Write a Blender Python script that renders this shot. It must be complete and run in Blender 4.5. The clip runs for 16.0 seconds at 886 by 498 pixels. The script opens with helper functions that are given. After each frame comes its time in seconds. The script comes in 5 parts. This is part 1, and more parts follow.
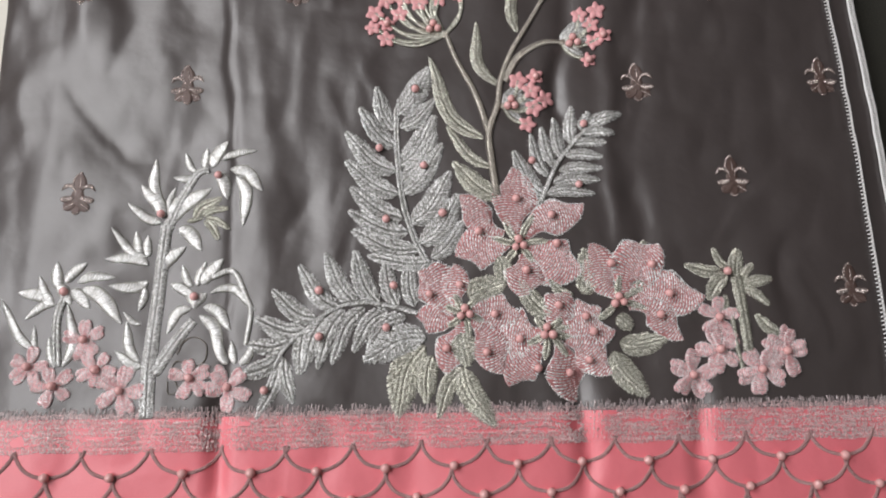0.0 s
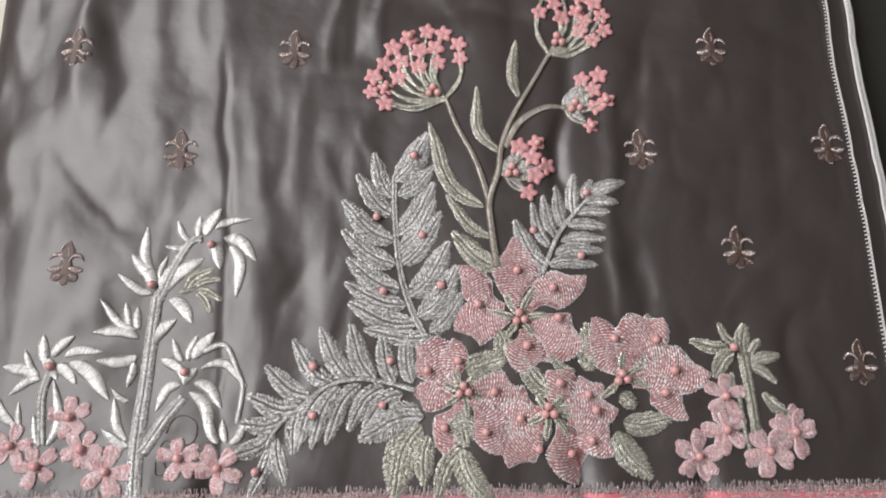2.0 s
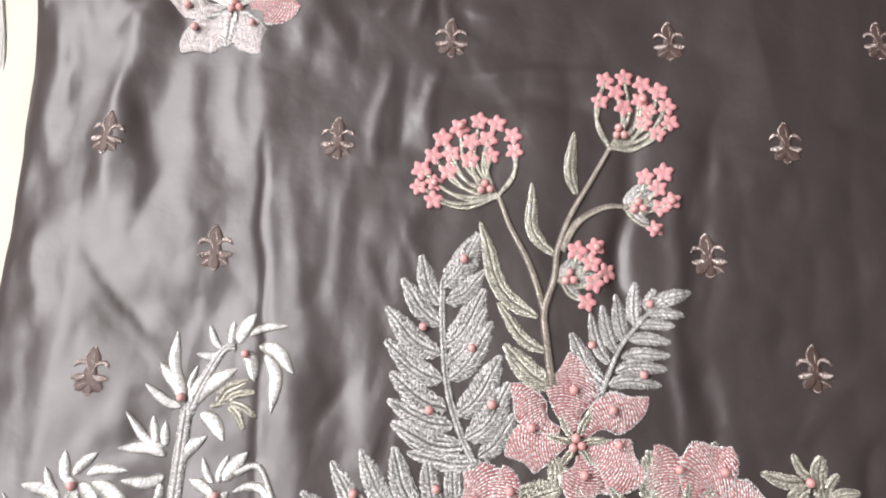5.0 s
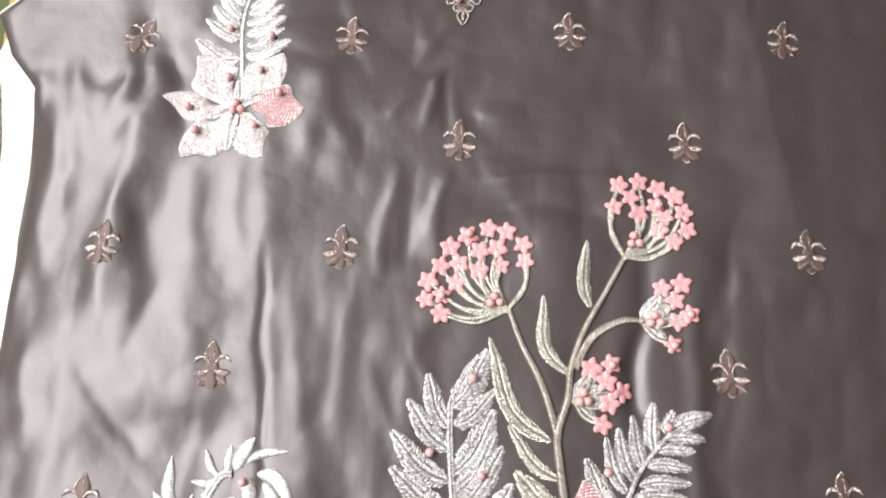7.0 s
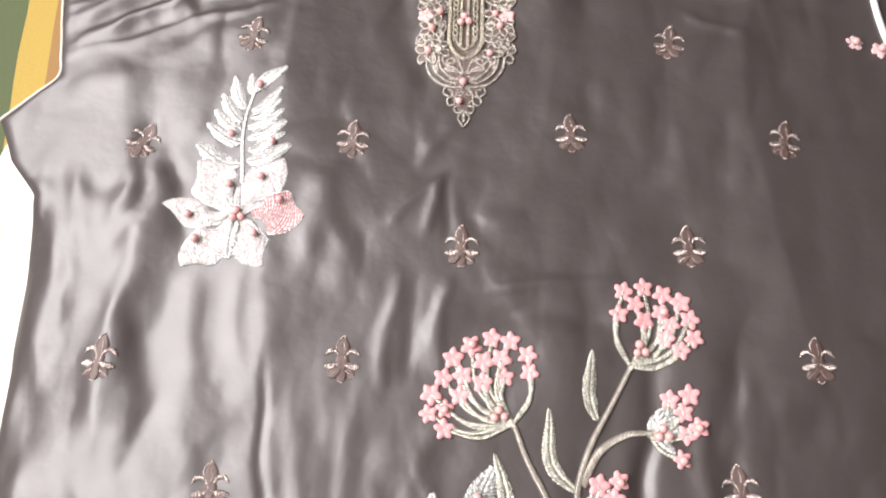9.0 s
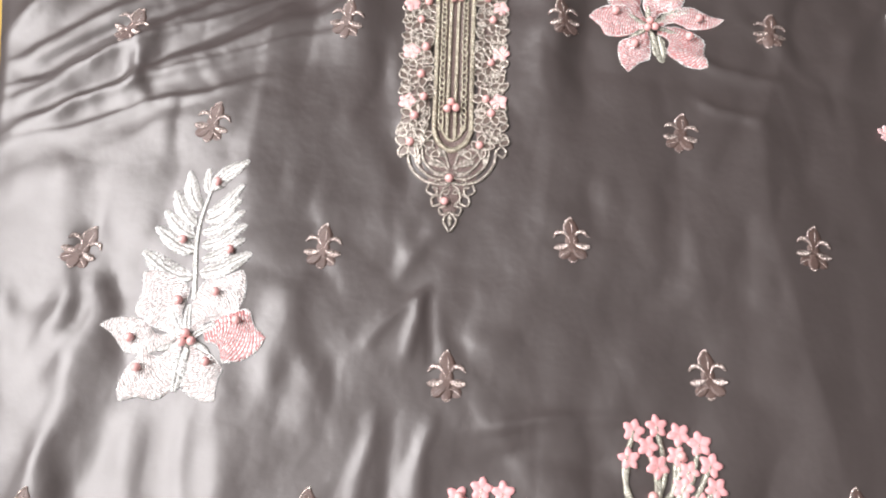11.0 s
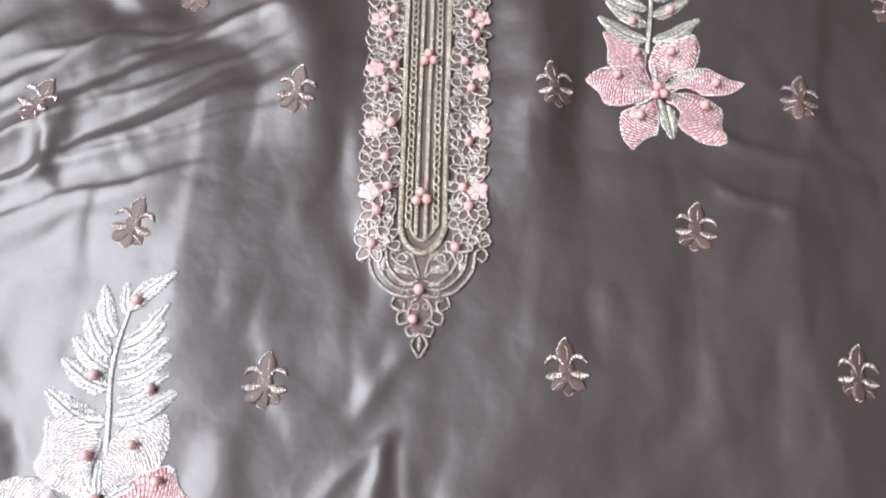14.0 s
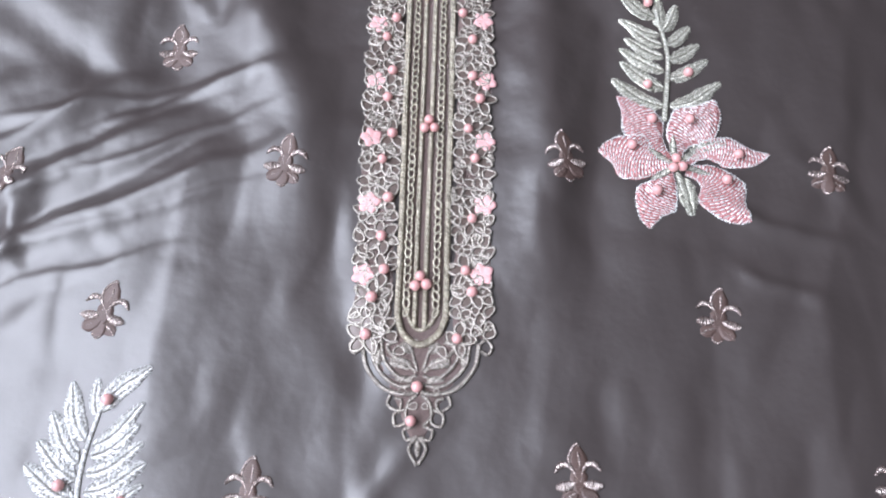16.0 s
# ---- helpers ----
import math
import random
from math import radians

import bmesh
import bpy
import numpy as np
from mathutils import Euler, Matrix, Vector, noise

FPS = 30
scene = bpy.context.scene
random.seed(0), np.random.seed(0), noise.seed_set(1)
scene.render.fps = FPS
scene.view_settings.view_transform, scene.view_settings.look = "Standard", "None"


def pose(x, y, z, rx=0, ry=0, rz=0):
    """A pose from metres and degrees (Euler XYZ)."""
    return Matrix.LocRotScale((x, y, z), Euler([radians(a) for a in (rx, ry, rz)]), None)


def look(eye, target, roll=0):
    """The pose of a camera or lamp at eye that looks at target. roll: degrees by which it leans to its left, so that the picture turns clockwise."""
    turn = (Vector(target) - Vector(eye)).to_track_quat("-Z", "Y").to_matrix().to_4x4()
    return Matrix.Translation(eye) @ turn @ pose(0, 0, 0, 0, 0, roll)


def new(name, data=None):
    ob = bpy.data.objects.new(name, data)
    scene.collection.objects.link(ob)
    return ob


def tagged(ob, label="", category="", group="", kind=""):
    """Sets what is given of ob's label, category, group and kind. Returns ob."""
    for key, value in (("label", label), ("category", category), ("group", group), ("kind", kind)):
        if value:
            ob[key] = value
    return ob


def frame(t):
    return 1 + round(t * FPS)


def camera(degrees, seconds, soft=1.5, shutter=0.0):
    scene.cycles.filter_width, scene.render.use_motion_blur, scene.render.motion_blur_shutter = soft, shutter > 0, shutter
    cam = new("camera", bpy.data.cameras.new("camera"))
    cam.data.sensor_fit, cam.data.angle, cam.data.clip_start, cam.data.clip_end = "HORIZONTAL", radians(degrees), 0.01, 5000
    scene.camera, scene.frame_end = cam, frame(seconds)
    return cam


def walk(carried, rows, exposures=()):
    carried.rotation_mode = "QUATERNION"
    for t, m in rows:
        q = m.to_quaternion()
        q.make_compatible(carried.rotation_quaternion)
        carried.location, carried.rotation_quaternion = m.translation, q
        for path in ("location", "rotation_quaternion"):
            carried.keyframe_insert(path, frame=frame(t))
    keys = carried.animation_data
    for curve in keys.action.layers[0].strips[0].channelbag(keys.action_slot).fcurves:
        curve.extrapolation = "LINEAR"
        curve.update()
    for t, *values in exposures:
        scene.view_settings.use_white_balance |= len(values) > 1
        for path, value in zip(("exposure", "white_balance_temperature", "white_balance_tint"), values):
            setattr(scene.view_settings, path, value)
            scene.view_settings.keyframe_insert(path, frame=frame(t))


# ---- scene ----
cam = camera(65.20, 16.0, soft=1.9)
PATH = [
    (0, (0.01867, 0.02182, 0.43279), (0.04637, 0.47961, -1.51391), 6.509),
    (0.5, (0.01830, 0.03265, 0.43061), (0.04795, 0.50439, -1.51273), 6.708),
    (1, (0.01904, 0.04519, 0.42563), (0.05144, 0.50207, -1.52122), 7.188),
    (1.5, (0.02017, 0.05606, 0.42577), (0.05923, 0.52814, -1.51733), 7.722),
    (2, (0.01582, 0.06174, 0.43014), (0.04857, 0.55320, -1.50826), 7.231),
    (2.5, (0.01097, 0.07263, 0.42688), (0.03248, 0.55941, -1.51286), 6.321),
    (3, (0.00451, 0.08284, 0.42605), (0.00596, 0.56939, -1.51387), 4.177),
    (5.5, (-0.01274, 0.14846, 0.41333), (-0.02056, 0.64462, -1.52413), 4.099),
    (6, (-0.01386, 0.16432, 0.41434), (-0.05301, 0.67545, -1.51885), 0.375),
    (6.5, (-0.01666, 0.17720, 0.41196), (-0.04714, 0.71664, -1.51368), 1.960),
    (7, (-0.01804, 0.19032, 0.41093), (-0.04303, 0.74530, -1.51036), 2.470),
    (7.5, (-0.01955, 0.19852, 0.41073), (-0.03566, 0.75470, -1.51031), 3.264),
    (8, (-0.02237, 0.20718, 0.41165), (-0.03807, 0.78072, -1.50428), 3.632),
    (8.5, (-0.02420, 0.22580, 0.41392), (-0.04040, 0.81993, -1.49573), 3.266),
    (9, (-0.02318, 0.23752, 0.41968), (-0.05700, 0.87854, -1.47451), 1.607),
    (9.2, (-0.02316, 0.24216, 0.42088), (-0.05797, 0.90374, -1.46620), 1.613),
    (11.3, (-0.02386, 0.32460, 0.38054), (-0.03831, 1.03249, -1.48994), 3.457),
    (11.5, (-0.02425, 0.33067, 0.37916), (-0.04599, 1.05669, -1.48428), 2.814),
    (12, (-0.02109, 0.34478, 0.37572), (-0.04499, 1.09945, -1.47628), 2.489),
    (12.5, (-0.02139, 0.35117, 0.37229), (-0.03489, 1.09250, -1.48519), 3.385),
    (13, (-0.02092, 0.37250, 0.36362), (-0.02357, 1.07719, -1.50812), 3.973),
    (13.5, (-0.01701, 0.38983, 0.35281), (-0.01991, 1.07860, -1.52484), 3.561),
    (14, (-0.01593, 0.40614, 0.34141), (-0.01369, 1.06215, -1.54794), 4.048),
    (14.5, (-0.01693, 0.41938, 0.33809), (-0.01033, 1.07682, -1.55076), 4.578),
    (15, (-0.01929, 0.43070, 0.33391), (-0.01250, 1.08989, -1.55432), 4.658),
    (15.5, (-0.02072, 0.44398, 0.32627), (0.01167, 1.07160, -1.57243), 6.902),
    (16, (-0.02041, 0.45555, 0.32737), (-0.01160, 1.11813, -1.55966), 4.873),
]
EXPOSURES = [(0.0, -0.85, 6400, 12), (3.0, -0.68, 6500, 14), (5.5, -0.15, 6550, 15), (9.0, 0.23, 6600, 15), (11.5, 0.25, 6500, 14), (13.0, 0.2, 6300, 13), (16.0, 0.02, 5650, 14)]
walk(cam, [(t, look(eye, target, roll)) for t, eye, target, roll in PATH], EXPOSURES)

# ---- light: one tall window beside the bed, a pale sky behind it ----
SUN_UP, SUN_ROUND = 40.0, 100.0
world = bpy.data.worlds.new("sky")
scene.world = world
world.use_nodes = True
sky = world.node_tree.nodes.new("ShaderNodeTexSky")
sky.sky_type, sky.sun_disc = "NISHITA", False
sky.sun_elevation, sky.sun_rotation = radians(SUN_UP), radians(SUN_ROUND)
world.node_tree.links.new(sky.outputs[0], world.node_tree.nodes["Background"].inputs[0])
world.node_tree.nodes["Background"].inputs[1].default_value = 0.1

WALL_X, WIN_Y0, WIN_Y1, WIN_Z0, WIN_Z1 = -0.72, -0.30, 1.05, 0.40, 1.85
lamp = bpy.data.lights.new("window_light", "AREA")
lamp.shape, lamp.size, lamp.size_y = "RECTANGLE", WIN_Y1 - WIN_Y0, WIN_Z1 - WIN_Z0
lamp.energy, lamp.color = 58.0, (1.0, 0.985, 0.96)
window_light = new("window_light", lamp)
window_light.matrix_world = look((WALL_X - 0.02, (WIN_Y0 + WIN_Y1) / 2, (WIN_Z0 + WIN_Z1) / 2), (0.5, (WIN_Y0 + WIN_Y1) / 2, (WIN_Z0 + WIN_Z1) / 2))


# ---- materials ----
def nodes_of(name):
    m = bpy.data.materials.new(name)
    m.use_nodes = True
    t = m.node_tree
    return m, t, t.nodes["Principled BSDF"]


def node(t, kind, **inputs):
    n = t.nodes.new(kind)
    for k, v in inputs.items():
        n.inputs[k.replace("_", " ")].default_value = v
    return n


def mix(t, a, b, fac):
    n = t.nodes.new("ShaderNodeMix")
    n.data_type = "RGBA"
    for slot, v in ((6, a), (7, b), (0, fac)):
        if isinstance(v, (tuple, float, int)):
            n.inputs[slot].default_value = v if not isinstance(v, tuple) else (*v, 1)
        else:
            t.links.new(v, n.inputs[slot])
    return n.outputs[2]


def ramp(t, value, lo, hi):
    n = node(t, "ShaderNodeMapRange", From_Min=lo, From_Max=hi)
    n.clamp = True
    t.links.new(value, n.inputs[0])
    return n.outputs[0]


def arith(t, op, a, b):
    n = t.nodes.new("ShaderNodeMath")
    n.operation = op
    for slot, v in enumerate((a, b)):
        if isinstance(v, (float, int)):
            n.inputs[slot].default_value = v
        else:
            t.links.new(v, n.inputs[slot])
    return n.outputs[0]


def noise_of(t, scale, detail=3.0, coord="Object", rough=0.5):
    c = t.nodes.new("ShaderNodeTexCoord")
    n = node(t, "ShaderNodeTexNoise", Scale=scale, Detail=detail, Roughness=rough)
    t.links.new(c.outputs[coord], n.inputs["Vector"])
    return n.outputs["Fac"]


def bump(t, height, strength, distance, p, below=None):
    n = node(t, "ShaderNodeBump", Strength=strength, Distance=distance)
    t.links.new(height, n.inputs["Height"])
    if below:
        t.links.new(below, n.inputs["Normal"])
    t.links.new(n.outputs[0], p.inputs["Normal"])
    return n.outputs[0]


def satin(name, colour, dark, rough, sheen=0.0, crinkle=1.0, spec=0.6, ior=1.5):
    """Smooth satin cloth with a fine weave and small crinkles."""
    m, t, p = nodes_of(name)
    big, small, rumple = noise_of(t, 9.0, 4), noise_of(t, 70.0, 4), noise_of(t, 30.0, 3)
    weave = noise_of(t, 1500.0, 2)
    t.links.new(mix(t, mix(t, dark, colour, ramp(t, big, 0.3, 0.7)), colour, ramp(t, weave, 0.2, 0.8)), p.inputs["Base Color"])
    r = node(t, "ShaderNodeMapRange", To_Min=rough - 0.05, To_Max=rough + 0.07)
    t.links.new(small, r.inputs[0])
    t.links.new(r.outputs[0], p.inputs["Roughness"])
    p.inputs["Sheen Weight"].default_value = sheen
    p.inputs["Specular IOR Level"].default_value, p.inputs["IOR"].default_value = spec, ior
    a = bump(t, small, 0.12 * crinkle, 0.004, p)
    a = bump(t, rumple, 0.27 * crinkle, 0.005, p, a)
    bump(t, weave, 0.05, 0.0004, p, a)
    return m


def thread(name, colour, gap, pitch, slant, rough=0.34, metal=0.0, under=None, cover=0.5, depth=0.6):
    """Stitched thread: ridges laid on the UV map, which is in millimetres (u along the piece, v away from its midline)."""
    m, t, p = nodes_of(name)
    c = t.nodes.new("ShaderNodeTexCoord")
    s = t.nodes.new("ShaderNodeSeparateXYZ")
    t.links.new(c.outputs["UV"], s.inputs[0])
    wob = node(t, "ShaderNodeTexNoise", Scale=0.55, Detail=3.0)
    t.links.new(c.outputs["UV"], wob.inputs["Vector"])
    along = arith(t, "ADD", s.outputs[0], arith(t, "MULTIPLY", s.outputs[1], slant))
    along = arith(t, "ADD", along, arith(t, "MULTIPLY", wob.outputs["Fac"], 1.6))
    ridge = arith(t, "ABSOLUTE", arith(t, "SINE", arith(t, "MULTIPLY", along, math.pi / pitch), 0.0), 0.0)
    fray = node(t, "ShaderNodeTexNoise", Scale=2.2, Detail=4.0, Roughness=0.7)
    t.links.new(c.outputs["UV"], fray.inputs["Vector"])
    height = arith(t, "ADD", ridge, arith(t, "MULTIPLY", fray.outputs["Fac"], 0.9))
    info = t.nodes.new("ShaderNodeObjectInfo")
    # relief shade put into the colour: hollows between ridges mix towards gap
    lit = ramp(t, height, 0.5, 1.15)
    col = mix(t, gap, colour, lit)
    if under:
        show = ramp(t, height, 1.30 - cover, 1.55 - cover)
        col = mix(t, under, col, show)
        t.links.new(arith(t, "MULTIPLY", show, metal), p.inputs["Metallic"])
    tone = node(t, "ShaderNodeMapRange", To_Min=0.86, To_Max=1.08)
    t.links.new(info.outputs["Random"], tone.inputs[0])
    v = t.nodes.new("ShaderNodeHueSaturation")
    t.links.new(tone.outputs[0], v.inputs["Value"])
    t.links.new(col, v.inputs["Color"])
    t.links.new(v.outputs[0], p.inputs["Base Color"])
    p.inputs["Roughness"].default_value, p.inputs["Metallic"].default_value = rough, metal
    p.inputs["Specular IOR Level"].default_value = 0.9
    bump(t, height, depth, 0.0012, p)
    return m


def yarn(name, colour, metal, rough=0.3, spread=0.35, rag=0.18):
    """Single stitches of lustrous thread, each a little lighter or darker than the next."""
    m, t, p = nodes_of(name)
    g = t.nodes.new("ShaderNodeNewGeometry")
    lo, hi = tuple(c * (1 - spread) for c in colour), tuple(min(0.97, c * (1 + 0.4 * spread)) for c in colour)
    twist = noise_of(t, 1400.0, 3, rough=0.65)
    shade = mix(t, mix(t, lo, hi, g.outputs["Random Per Island"]), tuple(c * 0.55 for c in colour), ramp(t, twist, 0.56, 0.78))
    t.links.new(shade, p.inputs["Base Color"])
    p.inputs["Metallic"].default_value, p.inputs["Specular IOR Level"].default_value = metal, 0.9
    gloss = node(t, "ShaderNodeMapRange", From_Min=0.3, From_Max=0.7, To_Min=rough - 0.1, To_Max=rough + 0.08)
    t.links.new(twist, gloss.inputs[0])
    t.links.new(gloss.outputs[0], p.inputs["Roughness"])
    bump(t, twist, rag, 0.0005, p)
    return m


def plain(name, colour, rough, vary=0.12, scale=300.0, spec=0.5, metal=0.0):
    m, t, p = nodes_of(name)
    n = noise_of(t, scale, 4)
    t.links.new(mix(t, tuple(c * (1 - vary) for c in colour), tuple(min(1, c * (1 + vary)) for c in colour), n), p.inputs["Base Color"])
    p.inputs["Roughness"].default_value, p.inputs["Specular IOR Level"].default_value, p.inputs["Metallic"].default_value = rough, spec, metal
    bump(t, n, 0.25, 0.0006, p)
    return m


CLOTH = satin("mauve_grey_satin", (0.062, 0.0495, 0.048), (0.050, 0.040, 0.039), 0.39, spec=1.0, ior=1.52, crinkle=0.8)
LINING = satin("pale_lining", (0.70, 0.67, 0.59), (0.62, 0.59, 0.51), 0.45)
PINK_CLOTH = satin("coral_pink_satin", (0.86, 0.21, 0.245), (0.78, 0.175, 0.21), 0.45, spec=0.7)
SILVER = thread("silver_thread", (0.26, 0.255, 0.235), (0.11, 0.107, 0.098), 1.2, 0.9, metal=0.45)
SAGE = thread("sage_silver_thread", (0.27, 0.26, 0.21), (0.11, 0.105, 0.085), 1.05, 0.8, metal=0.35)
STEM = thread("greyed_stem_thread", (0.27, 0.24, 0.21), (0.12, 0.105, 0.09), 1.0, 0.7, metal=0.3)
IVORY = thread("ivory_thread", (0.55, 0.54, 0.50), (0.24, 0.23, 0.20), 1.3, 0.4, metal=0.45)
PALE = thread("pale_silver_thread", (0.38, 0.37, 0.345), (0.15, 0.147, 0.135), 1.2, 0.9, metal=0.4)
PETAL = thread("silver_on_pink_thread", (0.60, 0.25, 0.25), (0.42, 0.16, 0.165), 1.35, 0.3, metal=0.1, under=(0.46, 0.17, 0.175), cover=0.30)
# lighter copy of PETAL: window glare put into the thread colour
GLARE_PETAL = thread("glare_petal_thread", (0.68, 0.61, 0.60), (0.38, 0.32, 0.31), 1.35, 0.3, metal=0.2)
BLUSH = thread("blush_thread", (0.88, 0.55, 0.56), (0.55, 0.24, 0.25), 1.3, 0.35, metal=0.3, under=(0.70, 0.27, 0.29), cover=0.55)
BRONZE = thread("bronze_thread", (0.135, 0.084, 0.072), (0.095, 0.062, 0.054), 0.9, 0.0, rough=0.42, metal=0.1, depth=0.3)
GLINT = thread("pale_bronze_thread", (0.26, 0.19, 0.175), (0.10, 0.07, 0.064), 1.5, 0.0, rough=0.3, metal=0.4)
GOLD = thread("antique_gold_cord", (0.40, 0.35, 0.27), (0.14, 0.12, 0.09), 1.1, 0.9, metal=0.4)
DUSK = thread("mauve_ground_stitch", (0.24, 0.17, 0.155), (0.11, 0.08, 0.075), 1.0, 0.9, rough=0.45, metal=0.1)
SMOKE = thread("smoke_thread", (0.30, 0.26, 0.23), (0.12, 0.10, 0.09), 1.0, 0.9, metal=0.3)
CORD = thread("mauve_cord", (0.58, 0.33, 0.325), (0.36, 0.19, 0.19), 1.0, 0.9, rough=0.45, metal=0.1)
# ground -> (kind of stitching, thread)
YARNS = {
    SILVER: ("rows", yarn("silver_stitch", (0.94, 0.94, 0.89), 0.38, rough=0.24, spread=0.6)),
    SAGE: ("rows", yarn("sage_stitch", (0.76, 0.75, 0.65), 0.45, rough=0.27, spread=0.5)),
    STEM: ("slant", yarn("stalk_stitch", (0.62, 0.57, 0.49), 0.35)),
    IVORY: ("satin", yarn("ivory_stitch", (0.93, 0.925, 0.89), 0.45, rough=0.28, spread=0.4)),
    PALE: ("rows", yarn("pale_silver_stitch", (0.93, 0.93, 0.90), 0.35, rough=0.3, spread=0.5)),
    # whitened stitches carry the same painted glare
    GLARE_PETAL: ("arcs", yarn("glare_petal_stitch", (0.90, 0.88, 0.86), 0.4, rough=0.26, spread=0.5)),
    PETAL: ("arcs", yarn("petal_stitch", (0.97, 0.91, 0.89), 0.25, rough=0.25, spread=0.35)),
    BLUSH: ("arcs", yarn("blush_stitch", (0.97, 0.80, 0.80), 0.2, rough=0.26)),
    GLINT: ("across", yarn("glint_stitch", (0.72, 0.63, 0.59), 0.8, rough=0.28, spread=0.5)),
    SMOKE: ("rows", yarn("smoke_stitch", (0.62, 0.57, 0.51), 0.6, rough=0.3, spread=0.5, rag=0.8)),
    GOLD: ("slant", yarn("gold_stitch", (0.66, 0.61, 0.49), 0.6, spread=0.6, rag=0.8)),
}
STAR_PINK = plain("pink_star_satin", (0.76, 0.37, 0.38), 0.42, vary=0.25, scale=700, spec=0.6)
LACE_PINK = plain("pale_pink_felt", (0.84, 0.47, 0.47), 0.7, vary=0.25, scale=700, spec=0.25)
PEARL = plain("pink_pearl", (0.74, 0.40, 0.385), 0.2, vary=0.05, spec=0.8)
FUZZ = yarn("rose_fuzz_thread", (0.92, 0.62, 0.62), 0.05, rough=0.4, spread=0.45)
FUZZ_TOP = yarn("ash_fuzz_thread", (0.50, 0.42, 0.42), 0.3, rough=0.35, spread=0.6)
LACE = plain("white_lace_thread", (0.80, 0.79, 0.78), 0.55)
SEQUIN = plain("smoke_sequin", (0.15, 0.115, 0.10), 0.34, spec=0.6, metal=0.1)
WALL = plain("taupe_wall_paint", (0.29, 0.265, 0.235), 0.8, vary=0.05, scale=6)
CEILING = plain("white_ceiling_paint", (0.42, 0.41, 0.40), 0.85, vary=0.03, scale=5)
FLOOR = plain("brown_floor_tile", (0.15, 0.11, 0.08), 0.45, vary=0.2, scale=5)
WOOD = plain("dark_bed_wood", (0.12, 0.07, 0.04), 0.4, vary=0.3, scale=14)


def sheet_material():
    """Cotton bedspread in broad stripes: moss green, mustard and ochre; near-black over its right side."""
    m, t, p = nodes_of("striped_bedspread_cotton")
    c = t.nodes.new("ShaderNodeTexCoord")
    s = t.nodes.new("ShaderNodeSeparateXYZ")
    t.links.new(c.outputs["Object"], s.inputs[0])
    wob = noise_of(t, 5.0, 3)
    x = arith(t, "ADD", s.outputs[0], arith(t, "MULTIPLY", arith(t, "SUBTRACT", wob, 0.5), 0.02))
    x = arith(t, "ADD", x, arith(t, "MULTIPLY", s.outputs[1], 0.10))
    r = t.nodes.new("ShaderNodeValToRGB")
    r.color_ramp.interpolation = "CONSTANT"
    t.links.new(ramp(t, x, -0.5, 0.5), r.inputs[0])
    e = r.color_ramp.elements
    e[0].position, e[0].color = 0.0, (0.10, 0.13, 0.055, 1)
    e[1].position, e[1].color = 0.198, (0.52, 0.36, 0.08, 1)
    for at, col in ((0.222, (0.36, 0.20, 0.07)), (0.3, (0.42, 0.30, 0.18)), (0.6, (0.02, 0.02, 0.015))):
        k = e.new(at)
        k.color = (*col, 1)
    fine = noise_of(t, 600.0, 3)
    t.links.new(mix(t, r.outputs[0], (0.1, 0.09, 0.07), arith(t, "MULTIPLY", fine, 0.25)), p.inputs["Base Color"])
    p.inputs["Roughness"].default_value = 0.85
    bump(t, fine, 0.4, 0.001, p)
    return m


SHEET = sheet_material()

# ---- cloth relief ----
MM = 0.001


def lattice(ix, iy):
    h = np.sin(ix * 127.1 + iy * 311.7) * 43758.5453
    return h - np.floor(h)


def soft_noise(x, y):
    ix, iy = np.floor(x), np.floor(y)
    fx, fy = x - ix, y - iy
    fx, fy = fx * fx * (3 - 2 * fx), fy * fy * (3 - 2 * fy)
    a, b, c, d = lattice(ix, iy), lattice(ix + 1, iy), lattice(ix, iy + 1), lattice(ix + 1, iy + 1)
    return (a + (b - a) * fx) * (1 - fy) + (c + (d - c) * fx) * fy - 0.5


